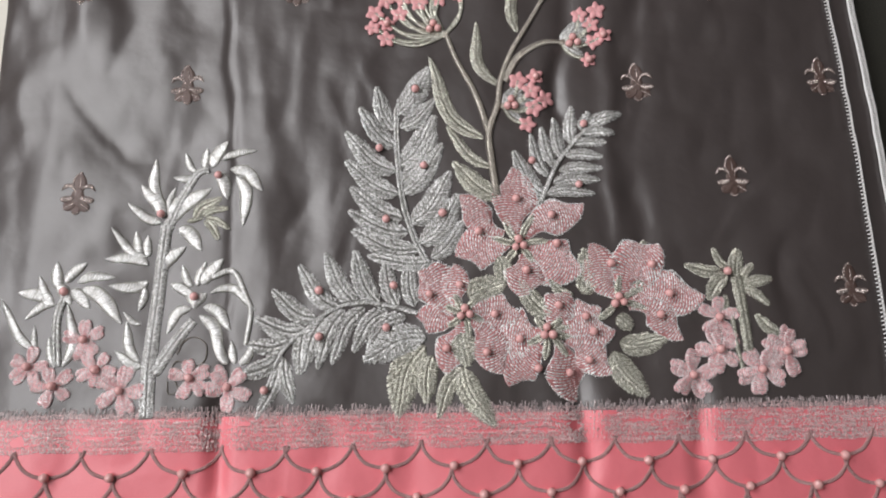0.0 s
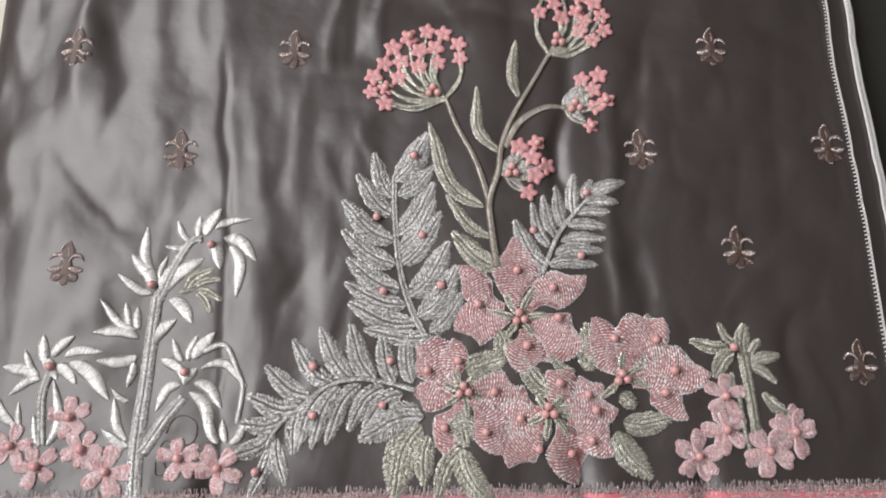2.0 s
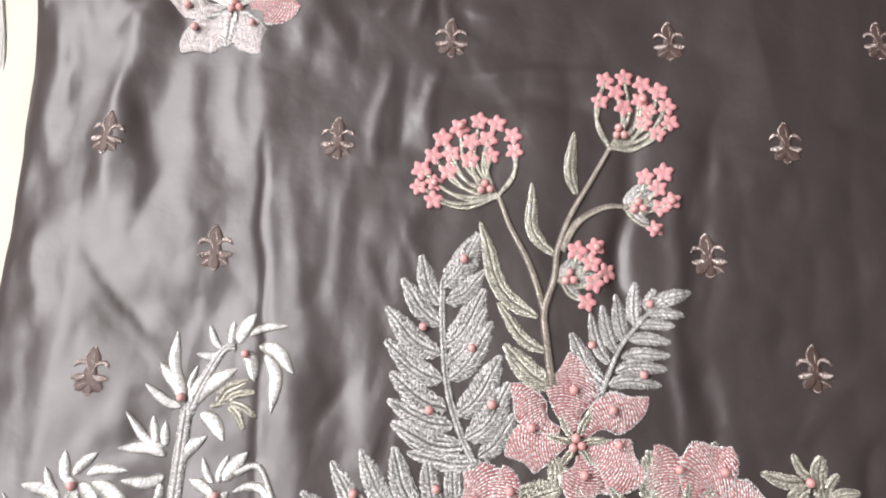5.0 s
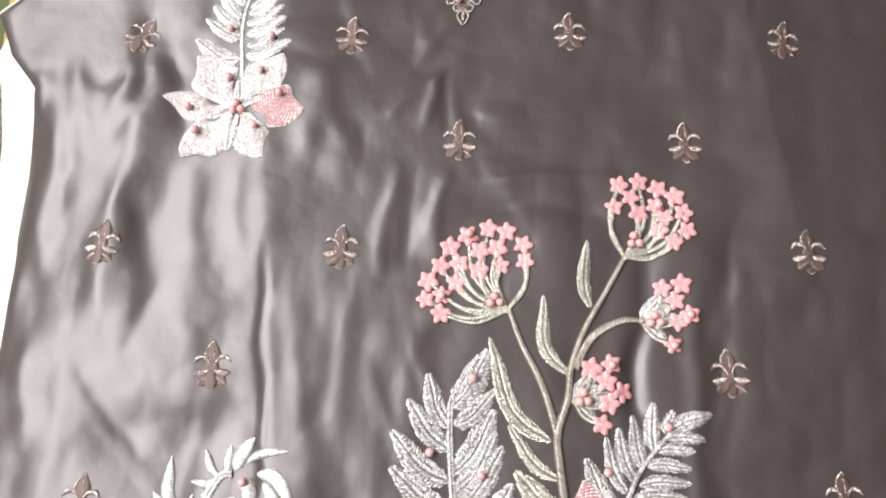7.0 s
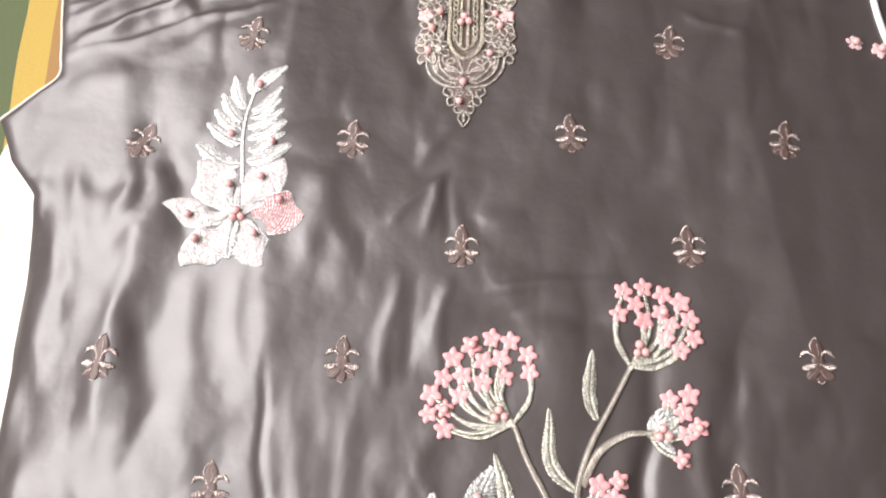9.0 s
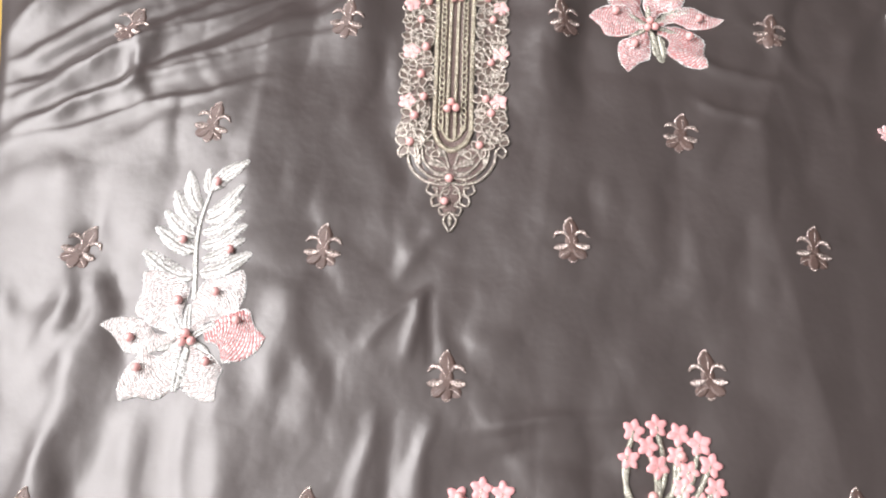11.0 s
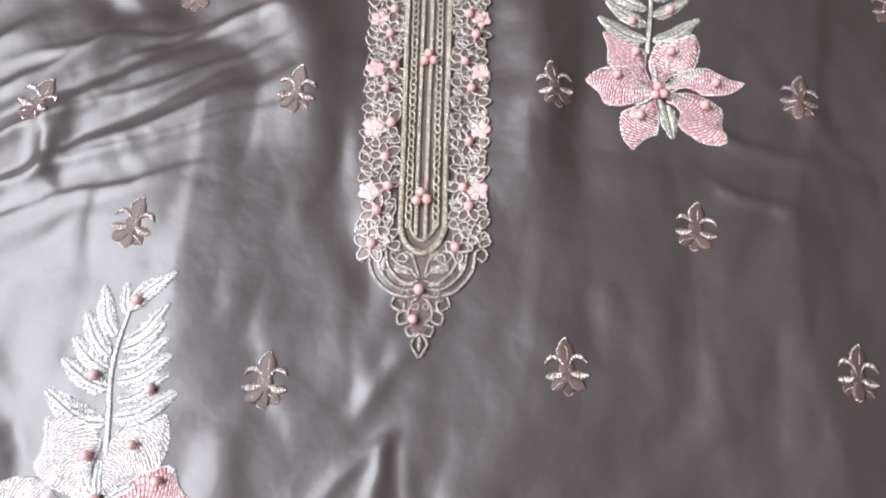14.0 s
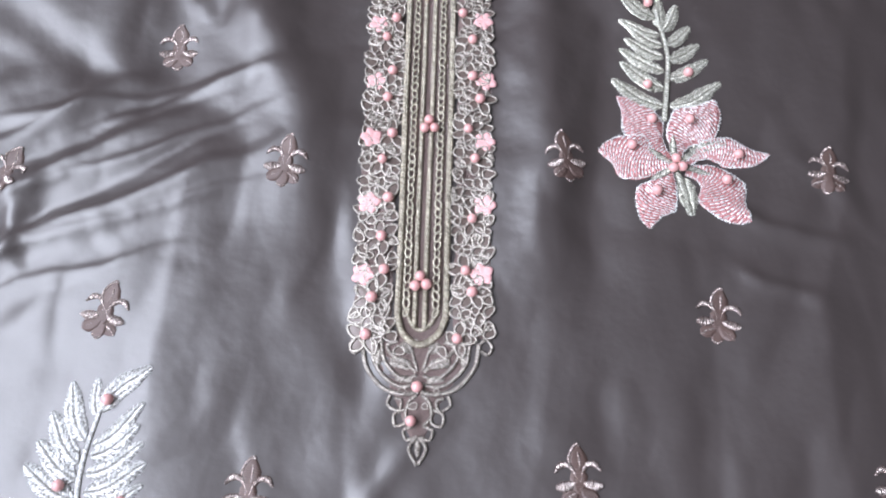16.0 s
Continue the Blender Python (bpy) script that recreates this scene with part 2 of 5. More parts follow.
# folds: from, to (mm), half width (mm), height (mm), lean (one side steeper)
FOLDS = [
    (-226.2, 378.1, -202.5, 216, 18.4, 2.82, -0.18),
    (-217.6, 240, -232.3, 329.4, 14.9, 2.82, -0.21),
    (-231.7, 317.6, -210.9, 401.8, 13.8, 2.82, -0.21),
    (-266.8, 272.2, -278, 378.3, 9.9, 1.87, -0),
    (-255.4, 343.3, -279.9, 421.2, 7.4, 1.13, -0.18),
    (-264.5, 239.4, -252, 171.4, 8.4, 1.13, -0),
    (-220.8, 180.7, -122.2, 190.6, 22, -4, -0),
    (-107.4, 294.5, -89.5, 170.9, 7.1, 0.38, -0.18),
    (-89.8, 295.7, -73, 171.8, 7.1, -0.41, -0.18),
    (-74.2, 296.7, -58.3, 172.7, 7.1, 0.42, -0.18),
    (-52.7, 298.2, -38, 173.9, 7.1, -0.35, -0.18),
    (-111.8, 279.9, -93, 191.7, 5.8, 0.41, -0.18),
    (-98.2, 281.1, -80.2, 192.8, 5.8, -0.38, -0.18),
    (-84.5, 282.3, -67.3, 193.9, 5.8, 0.38, -0.18),
    (-70.9, 283.6, -54.4, 195, 5.8, -0.32, -0.18),
    (-58.1, 359, -59.7, 291.7, 4.8, 0.9, -0.12),
    (-43.8, 360.4, -45.9, 292.9, 4.9, -0.9, -0.12),
    (-25.8, 362, -28.7, 294.5, 4.9, 0.98, -0.12),
    (-92.7, 159, -80, 74.6, 8, 1.5, -0),
    (-66.4, 152.8, -54.6, 104.7, 8.1, -1.5, -0),
    (99.4, 335.5, 99.2, 182.1, 6.8, -1.54, -0),
    (131.6, 292.7, 134.6, 137.7, 6.2, 1.54, -0),
    (151.9, 185.2, 152.7, 116.2, 6, -1.9, -0),
    (114.7, 56.8, 118.5, -29.4, 7.3, -5.2, -0),
    (188.9, 53.6, 186.1, -26.2, 7.8, -4.5, -0),
    (-107.6, 28.2, -98.2, -39.5, 5.9, -5.2, -0),
    (-46.9, 21.2, -39.9, -36.8, 10.9, -2.2, -0),
    (-198.9, 13.5, -187.3, -43.7, 10.7, -1.36, -0),
    (7.8, 23.9, 13.1, -34.3, 10.1, -1.9, -0),
    (-163.5, 70.1, -130.5, -15.7, 12.7, 1.5, -0),
    (99.3, 277.7, 98.1, 217.8, 5, -2.2, -0),
    (-5.4, 357.5, 79.8, 364.5, 4, 1.4, -0),
    (-4.2, 337.6, 79.8, 340.9, 7, -1.8, -0),
    (-32.5, 431.4, -66.1, 392.5, 3.7, 1.4, -0),
    (-30.7, 431.6, -44, 390.4, 3.7, 1.4, -0),
    (-31, 435.7, -27.3, 387.9, 3.7, -1, -0),
    (-249.1, 369.6, -221.5, 226.8, 15.3, 2.38, -0.18),
    (-190.8, 351.6, -160.7, 225.5, 11.8, 1.56, -0),
    (-158.9, 354.2, -147.3, 297.9, 5.2, 1.02, -0),
    (-219.1, 349.3, -191.4, 254.4, 7.7, -0.71, -0),
    (-298, 401.1, -264.8, 330.8, 9.9, 2.38, -0),
    (-241.8, 418.1, -247.3, 362, 9.1, 1.13, -0),
    (-217.5, 428.4, -194.5, 370.2, 8.3, -1.62, -0),
    (-275.3, 415.3, -259, 364.9, 7.3, 0.83, -0),
    (-312.6, 531.2, -154.9, 641.5, 5.7, 2.65, -0.3),
    (-305.3, 509.3, -104.5, 625.8, 6.5, 3.04, -0.3),
    (-315.3, 560.6, -187.7, 657.1, 5.8, 2.57, -0.24),
    (-323.8, 586.7, -254.2, 650.9, 6.3, 2.34, -0),
    (-302.4, 520.7, -131.2, 632.3, 5.2, -1.72, -0),
    (-310.9, 547, -171.2, 649.2, 4.9, -1.48, -0),
    (-288.6, 478.4, -179.2, 527.3, 8.9, 1.72, -0),
    (-240, 594.2, -218.2, 527.8, 4.7, 1.48, -0),
    (-285.2, 696.7, -169.5, 640.2, 11.2, -2.34, -0),
    (-150, 807.3, -92, 585.9, 20, 7.5, -0.1),
    (26, 825.6, 30, 564.3, 17, 6.5, -0.1),
    (-197.3, 768.9, -162.2, 640.9, 16.4, -4.68, -0),
    (60.8, 739.9, 59.9, 547.5, 16.6, -2.72, -0),
    (-1.9, 553.8, 2.9, 788.7, 9.4, -1.76, -0),
    (-82.5, 595.4, -50.8, 490.9, 10.2, -1.5, -0),
    (117.8, 608.8, 183.2, 583.5, 4, 2, -0.24),
    (126.3, 572.6, 169.8, 554.9, 3.9, 1.7, -0.24),
    (93.6, 641.4, 140.4, 623.6, 4.6, -1.2, -0),
    (-238.2, 417, -231.1, 354.2, 10.1, 2.12, -0),
    (-114.9, 426.7, -112.3, 360.3, 9.5, 2.2, -0),
    (-232.4, 462.5, -233.7, 381.8, 8.3, -1.37, -0),
    (-11.5, 487.2, -63.3, 430.7, 5.5, 1.2, -0),
    (223.2, 593, 273.7, 680.5, 12.1, 2.4, -0),
    (-131, 300, -113, 170, 2.6, -1.3, 0),
    (-113, 180, -102, 30, 2.4, -1, 0),
    (-308, 500, -150, 560, 3.2, 1.56, -0.4),
    (-300, 520, -110, 604, 2.8, 1.69, -0.4),
    (-318, 540, -120, 642, 3, 1.56, -0.4),
    (-300, 570, -140, 660, 2.6, 1.43, -0.3),
    (-262, 620, -110, 668, 3.2, 1.3, -0.3),
]


# creases pressed in when the tunic lay folded: line (mm, upwards), height (mm), reach before and behind (mm)
PRESSED = [
    (((-96, -80), (-101, -20), (-112, 150), (-131, 293), (-143, 359), (-149, 500), (-150, 640)), (0.5, 0.8, 1.2, 2.0, 4.5, 5.5, 4.0), 60, 42),
    (((31, 250), (29, 340), (27, 440), (36, 515), (31, 589), (45, 650), (57, 707), (66, 800)), (0, 2.6, 3.6, 3.6, 3.6, 3.6, 3.6, 3), 40, 95),
    (((215, 260), (197, 332), (174, 453), (167, 492), (167, 554), (187, 615), (199, 720), (205, 800)), (1.5, 4, 5, 5, 5, 4.5, 4, 3), 44, 40),
]

crease = random.Random(23)
for _ in range(170):
    cx, cy, turn, long = crease.uniform(-290, 290) - crease.uniform(0, 90), crease.uniform(0, 740), crease.gauss(math.pi / 2, 0.65), crease.uniform(14, 48)
    dx, dy = long * math.cos(turn), long * math.sin(turn)
    FOLDS.append((cx - dx, cy - dy, cx + dx, cy + dy, crease.uniform(5.0, 12), crease.choice((-1, 1)) * crease.uniform(0.3, 0.9) * (1.2 if cx < 0 else 0.95), crease.uniform(-0.5, 0.5)))


def relief(x, y):
    """The cloth's height in mm over the bed at x, y in mm."""
    x, y = np.asarray(x, float), np.asarray(y, float)
    wx = x + 7 * soft_noise(x / 34 + 1, y / 40 + 8) + 3 * soft_noise(x / 13, y / 17)
    wy = y + 7 * soft_noise(x / 36 + 21, y / 38 + 4) + 3 * soft_noise(x / 14 + 6, y / 15)
    z = 3.0 * soft_noise(x / 80 + 3, y / 125) + 0.5 * soft_noise(wx / 13 + 2, wy / 26 + 7)
    for wide, long, tall, at in ((44, 78, 4.2, 9), (23, 41, 1.9, 31), (60, 30, 2.2, 57)):
        z = z + tall * np.sqrt(soft_noise(wx / wide + at, wy / long + 5) ** 2 + 0.0012)
    for line, tall, near, far in PRESSED:
        px, py = zip(*line)
        d = x + 1.2 * soft_noise(y / 9, 3 + 0 * y) - np.interp(y, py, px)
        d = np.where(d < 0, -d / near, d / far)
        ends = np.clip((y - py[0]) / 40, 0, 1) * np.clip((py[-1] - y) / 40, 0, 1)
        z = z + np.interp(y, py, tall) * np.exp(-(np.sqrt(d * d + 0.0009) - 0.03)) * ends
    d = np.clip(np.interp(y, (-90, 0, 190, 265, 340), (-226, -228, -234, -242, -254)) - x, 0, 60)
    z = z - 0.23 * d * d / (d + 9) * np.clip((405 - y) / 70, 0, 1)
    x, y = wx, wy
    for x0, y0, x1, y1, w, a, lean in FOLDS:
        ux, uy = x1 - x0, y1 - y0
        n = math.hypot(ux, uy)
        ux, uy = ux / n, uy / n
        s = ((x - x0) * ux + (y - y0) * uy) / n
        d = (x - x0) * -uy + (y - y0) * ux + 0.35 * w * np.sin(s * 5 + x0)
        d = np.where(d > 0, d / (w * (1 + lean)), d / (w * (1 - lean)))
        ends = np.clip((s + 0.15) / 0.4, 0, 1) * np.clip((1.15 - s) / 0.4, 0, 1)
        z = z + a * np.exp(-d * d) * ends * ends * (3 - 2 * ends)
    return z


GRID_X, GRID_Y, CELL = -480.0, -160.0, 1.6
RELIEF = relief(*np.meshgrid(GRID_X + CELL * np.arange(600), GRID_Y + CELL * np.arange(700)))


def height(x, y):
    """The same relief, read from a fine grid."""
    u = np.clip((np.asarray(x, float) - GRID_X) / CELL, 0, 597.9)
    v = np.clip((np.asarray(y, float) - GRID_Y) / CELL, 0, 697.9)
    i, j = v.astype(int), u.astype(int)
    fu, fv = u - j, v - i
    return (RELIEF[i, j] * (1 - fu) + RELIEF[i, j + 1] * fu) * (1 - fv) + (RELIEF[i + 1, j] * (1 - fu) + RELIEF[i + 1, j + 1] * fu) * fv


# ---- mesh helpers ----
def link(name, verts, faces, mats, parent=None, uv=None, smooth=True, label="", face_mats=None):
    me = bpy.data.meshes.new(name)
    me.from_pydata(verts, [], faces)
    for m in mats if isinstance(mats, (list, tuple)) else [mats]:
        me.materials.append(m)
    if uv is not None:
        layer = me.uv_layers.new(name="stitch")
        idx = np.empty(len(me.loops), int)
        me.loops.foreach_get("vertex_index", idx)
        layer.data.foreach_set("uv", np.asarray(uv, float)[idx].ravel())
    if smooth:
        me.polygons.foreach_set("use_smooth", np.ones(len(me.polygons), bool))
    if face_mats is not None:
        me.polygons.foreach_set("material_index", np.asarray(face_mats, int))
    me.update()
    return child(name, me, parent, label)


def child(name, me, parent=None, label="", m=None):
    ob = new(name, me)
    if parent is not None:
        ob.parent = parent
    if m is not None:
        ob.matrix_basis = m
    if label:
        ob["label"] = label
    return ob


def part(name, bm, material, parent, label=""):
    me = bpy.data.meshes.new(name)
    bm.to_mesh(me)
    bm.free()
    me.materials.append(material)
    return child(name, me, parent, label)


def slab(bm, x0, y0, z0, x1, y1, z1):
    made = bmesh.ops.create_cube(bm, size=1.0, matrix=Matrix.LocRotScale(((x0 + x1) / 2, (y0 + y1) / 2, (z0 + z1) / 2), None, (x1 - x0, y1 - y0, z1 - z0)))
    return made


def grid_faces(rows, cols, closed=False):
    out = []
    for i in range(rows - 1):
        for j in range(cols - (0 if closed else 1)):
            k = (j + 1) % cols
            out.append((i * cols + j, i * cols + k, (i + 1) * cols + k, (i + 1) * cols + j))
    return out


def spline(points, n):
    """Catmull-Rom through the points, n steps a span."""
    p = [np.array(q, float) for q in points]
    p = [2 * p[0] - p[1], *p, 2 * p[-1] - p[-2]]
    out = []
    for i in range(1, len(p) - 2):
        for k in range(n):
            t = k / n
            out.append(0.5 * (2 * p[i] + (p[i + 1] - p[i - 1]) * t + (2 * p[i - 1] - 5 * p[i] + 4 * p[i + 1] - p[i + 2]) * t * t + (3 * p[i] - p[i - 1] - 3 * p[i + 1] + p[i + 2]) * t ** 3))
    out.append(p[-2])
    return np.array(out)


rng = random.Random(7)
ACROSS = ((-1.0, -0.9), (-0.9, 0.6), (-0.45, 0.95), (0.0, 0.78), (0.45, 0.95), (0.9, 0.6), (1.0, -0.9))


def lay(kind, run, half):
    """Stitch ends over a strip: rows of (r0, q0, r1, q1, half width), r along and q across, in mm."""
    total, out = run[-1], []
    wide = lambda r: float(np.interp(r, run, half))
    j = lambda d: rng.uniform(-d, d)
    if kind == "rows":
        # slanting fill from the midrib to the edge, broken into short stitches, and a spiky rim
        for side in (-1, 1):
            r = -0.5 * half.max()
            while r < total:
                q, lean = rng.uniform(-0.1, 0.3), 0.85 + j(0.08)
                while True:
                    l = rng.uniform(1.8, 3.6)
                    ra, rb = r + lean * q, r + lean * (q + l)
                    w = wide(min(max(ra, 0), total))
                    if ra > total or q > w - 0.2:
                        break
                    if ra > 0:
                        e = min(q + l, max(w, wide(min(rb, total))) + 0.35 + j(0.25))
                        out.append((ra, side * q, r + lean * e + j(0.2), side * e, rng.uniform(0.24, 0.34)))
                    q += l + rng.uniform(0.0, 0.35)
                r += rng.uniform(0.6, 0.8)
    elif kind == "satin":
        r = 0.2
        while r < total:
            w = wide(r)
            out.append((r - 0.3 * w + j(0.15), -(w + 0.1 + j(0.15)), r + 0.3 * w + j(0.15), w + 0.1 + j(0.15), rng.uniform(0.36, 0.48)))
            r += rng.uniform(0.62, 0.82)
    elif kind in ("slant", "across"):
        r, lean = 0.0, 0.7 if kind == "slant" else 0.1
        while r < total:
            w = wide(r)
            out.append((r - lean * w, -w * 0.98, r + lean * w + j(0.3), w * 0.98 + j(0.2), rng.uniform(0.28, 0.4)))
            r += rng.uniform(0.7, 0.95) if kind == "slant" else rng.uniform(0.6, 0.95)
    else:
        # curved rows of running stitch across the petal, and a rim of short spikes
        r, bow = 0.6, rng.uniform(0.012, 0.024)
        while r < total + 0.03 * half.max() ** 2:
            q = -half.max() + rng.uniform(0, 1.5)
            while q < half.max():
                l = rng.uniform(1.2, 2.0)
                rr, re = r - bow * q * q + j(0.09), r - bow * (q + 2 * l) ** 2 + j(0.09)
                if 0 < rr < total and 0 < re < total and abs(q) < wide(rr) + 0.1 and abs(q + 2 * l) < wide(re) + 0.5:
                    out.append((rr, q, re, q + 2 * l, rng.uniform(0.38, 0.5)))
                q += 2 * l + rng.uniform(-0.5, 0.1)
            r += rng.uniform(1.5, 1.75)
        for side in (-1, 1):
            r = 0.3
            while r < total - 0.2:
                w, l = wide(r), rng.uniform(0.7, 1.7)
                out.append((r - 0.3 + j(0.3), side * max(w - l, 0.05), r + 0.35 + j(0.5), side * (w + 0.3 + j(0.35)), rng.uniform(0.2, 0.3)))
                r += rng.uniform(0.5, 0.9)
    return np.array(out)


def ribbon(name, parent, path, half, mat, lift=0.25, thick=0.9, vein=True, label="", jag=0.07):
    """A raised, domed strip of ground stitching along a path (mm), half its width at each step (mm), with single stitches sewn over it."""
    path, half = np.asarray(path, float), np.asarray(half, float)
    tan = np.gradient(path, axis=0)
    tan /= np.maximum(np.linalg.norm(tan, axis=1), 1e-6)[:, None]
    nor = np.stack([-tan[:, 1], tan[:, 0]], 1)
    run = np.r_[0, np.cumsum(np.linalg.norm(np.diff(path, axis=0), axis=1))]
    start, m = rng.uniform(0, 40), len(path)
    c = np.array([q[0] for q in ACROSS])[None, :]
    k = np.array([q[1] if vein or q[0] else 1.08 for q in ACROSS])[None, :]
    jl = np.array([[1 + rng.uniform(-jag, jag)] for _ in range(m)])
    jr = np.array([[1 + rng.uniform(-jag, jag)] for _ in range(m)])
    off = half[:, None] * np.where(c > 0, jr, jl) * c
    xs, ys = path[:, :1] + nor[:, :1] * off, path[:, 1:] + nor[:, 1:] * off
    low = np.minimum(1.0, half[:, None] / 1.6)
    zs = height(xs, ys) + lift + np.where(k > 0, thick * k * low, -0.9)
    verts = [np.stack([xs.ravel(), ys.ravel(), zs.ravel()], 1) * MM]
    uv = np.stack([((run + start)[:, None] + 0 * c).ravel(), (np.abs(c) * half[:, None] + start * 0.3).ravel()], 1)
    faces = grid_faces(m, len(ACROSS))
    kinds, mats = [0] * len(faces), [mat]
    if mat in YARNS and half.max() > 0.5:
        kind, floss = YARNS[mat]
        st = lay("slant" if kind == "rows" and half.max() < 2.2 else kind, run, half)
        if len(st):
            mats.append(floss)
            r0, q0, r1, q1, w = st.T
            cols, base = [], len(verts[0])
            n = np.maximum(np.hypot(r1 - r0, q1 - q0), 1e-6)
            ar, aq = -(q1 - q0) / n, (r1 - r0) / n
            prof = [(q[1] if vein or q[0] else 1.08) if q[1] > 0 else 0.0 for q in ACROSS]
            for f, side, up in ((0, 0, -0.15), (0.25, -1, -0.1), (0.25, 0, 0.5), (0.25, 1, -0.1), (0.75, -1, -0.1), (0.75, 0, 0.5), (0.75, 1, -0.1), (1, 0, -0.15)):
                r, q = r0 + (r1 - r0) * f + ar * w * side, q0 + (q1 - q0) * f + aq * w * side
                px = np.interp(r, run, path[:, 0]) + np.interp(r, run, nor[:, 0]) * q
                py = np.interp(r, run, path[:, 1]) + np.interp(r, run, nor[:, 1]) * q
                h = np.interp(r, run, half)
                dome = np.interp(np.clip(q / np.maximum(h, 0.2), -1, 1), [a[0] for a in ACROSS], prof)
                pz = height(px, py) + lift + thick * np.minimum(1, h / 1.6) * dome + 0.8 * up * np.minimum(1, w / 0.34)
                cols.append(np.stack([px, py, pz], 1) * MM)
            verts.append(np.stack(cols, 1).reshape(-1, 3))
            uv = np.r_[uv, np.zeros((len(verts[1]), 2))]
            for i in range(len(st)):
                b = base + 8 * i
                faces += [(b, b + 2, b + 1), (b, b + 3, b + 2), (b + 1, b + 2, b + 5, b + 4), (b + 2, b + 3, b + 6, b + 5), (b + 4, b + 5, b + 7), (b + 5, b + 6, b + 7)]
            kinds += [1] * (6 * len(st))
    return link(name, np.concatenate(verts).tolist(), faces, mats, parent, uv, label=label, face_mats=kinds)


STEP = [0]


def outline(kind, s):
    if kind == "petal":
        return np.clip(0.20 + 0.9 * np.sin(np.clip(s * 1.45, 0, 1.0) * math.pi * 0.5) ** 1.5, 0, 1) * np.clip((1.0 - s) / 0.48, 0, 1) ** 0.75
    if kind == "round":
        return np.clip(0.35 + 0.8 * np.sin(s * math.pi * 0.6), 0, 1) * np.sqrt(np.clip(1 - np.clip((s - 0.55) / 0.45, 0, 1) ** 2, 0, 1))
    return np.clip(np.sin(np.clip(s, 0, 1) ** 0.8 * math.pi) ** 0.75 + 0.10 * (1 - s), 0, 1)


def leaf(parent, x0, y0, x1, y1, w, bend=0.06, mat=None, kind="leaf", name="leaf", lift=0.12, thick=0.6):
    """A stitched leaf or petal from its base to its tip (mm), w wide."""
    s = np.linspace(0, 1, 15)
    a, b = np.array((x0, y0)), np.array((x1, y1))
    side = np.array((-(b - a)[1], (b - a)[0]))
    w = w * (1.15 if mat is SILVER else 1.03 if mat is PALE else 0.92 if mat is IVORY else 1.14 if mat in (PETAL, GLARE_PETAL) else 1.1)
    path = a + np.outer(s, b - a) + np.outer(np.sin(s * math.pi) * bend + 0.25 * bend * np.sin(s * 2 * math.pi) + (0.05 if kind == "petal" else 0.0) * np.sin(s * 2 * math.pi), side)
    STEP[0] += 1
    return ribbon(name, parent, path, np.maximum(outline(kind, s) * w / 2, 0.12), mat or SILVER, lift + (0.22 * (STEP[0] % 3) if kind != "leaf" else 0.09 * (STEP[0] % 5)), thick, vein=mat not in (IVORY, PETAL, GLARE_PETAL, BRONZE))


def stem(parent, points, w0, w1, mat=None, name="stem", lift=0.2, thick=1.0, n=7, label=""):
    path = spline(points, n)
    return ribbon(name, parent, path, np.linspace(w0 / 2, w1 / 2, len(path)), mat or STEM, lift, thick, vein=False, label=label)


def ball_mesh(name, r, mat, squash=1.0, seg=14, rings=8):
    bm = bmesh.new()
    bmesh.ops.create_uvsphere(bm, u_segments=seg, v_segments=rings, radius=r)
    for v in bm.verts:
        v.co.z *= squash
    for f in bm.faces:
        f.smooth = True
    me = bpy.data.meshes.new(name)
    bm.to_mesh(me)
    bm.free()
    me.materials.append(mat)
    return me


BEAD = ball_mesh("bead", 2.7 * MM, PEARL, 0.92)


def seat(x, y, up, turn=0.0, scale=1.0):
    """A pose on the cloth at x, y (mm), turned with the cloth's slope."""
    z = float(height(x, y))
    dx, dy = float(height(x + 3, y) - height(x - 3, y)) / 6, float(height(x, y + 3) - height(x, y - 3)) / 6
    normal = Vector((-dx, -dy, 1)).normalized()
    q = Vector((0, 0, 1)).rotation_difference(normal)
    return Matrix.Translation((x * MM, y * MM, (z + up) * MM)) @ q.to_matrix().to_4x4() @ Matrix.Rotation(radians(turn), 4, "Z") @ Matrix.Scale(scale, 4)


def bead(parent, x, y, up=2.5, scale=1.0):
    return child("bead", BEAD, parent, m=seat(x, y, up, rng.uniform(0, 360), scale * rng.uniform(0.93, 1.05)))


def bead_trio(parent, x, y, up=2.6):
    for k in range(3):
        a = radians(100 + 120 * k + rng.uniform(-12, 12))
        bead(parent, x + 3.1 * math.cos(a), y + 3.1 * math.sin(a), up)


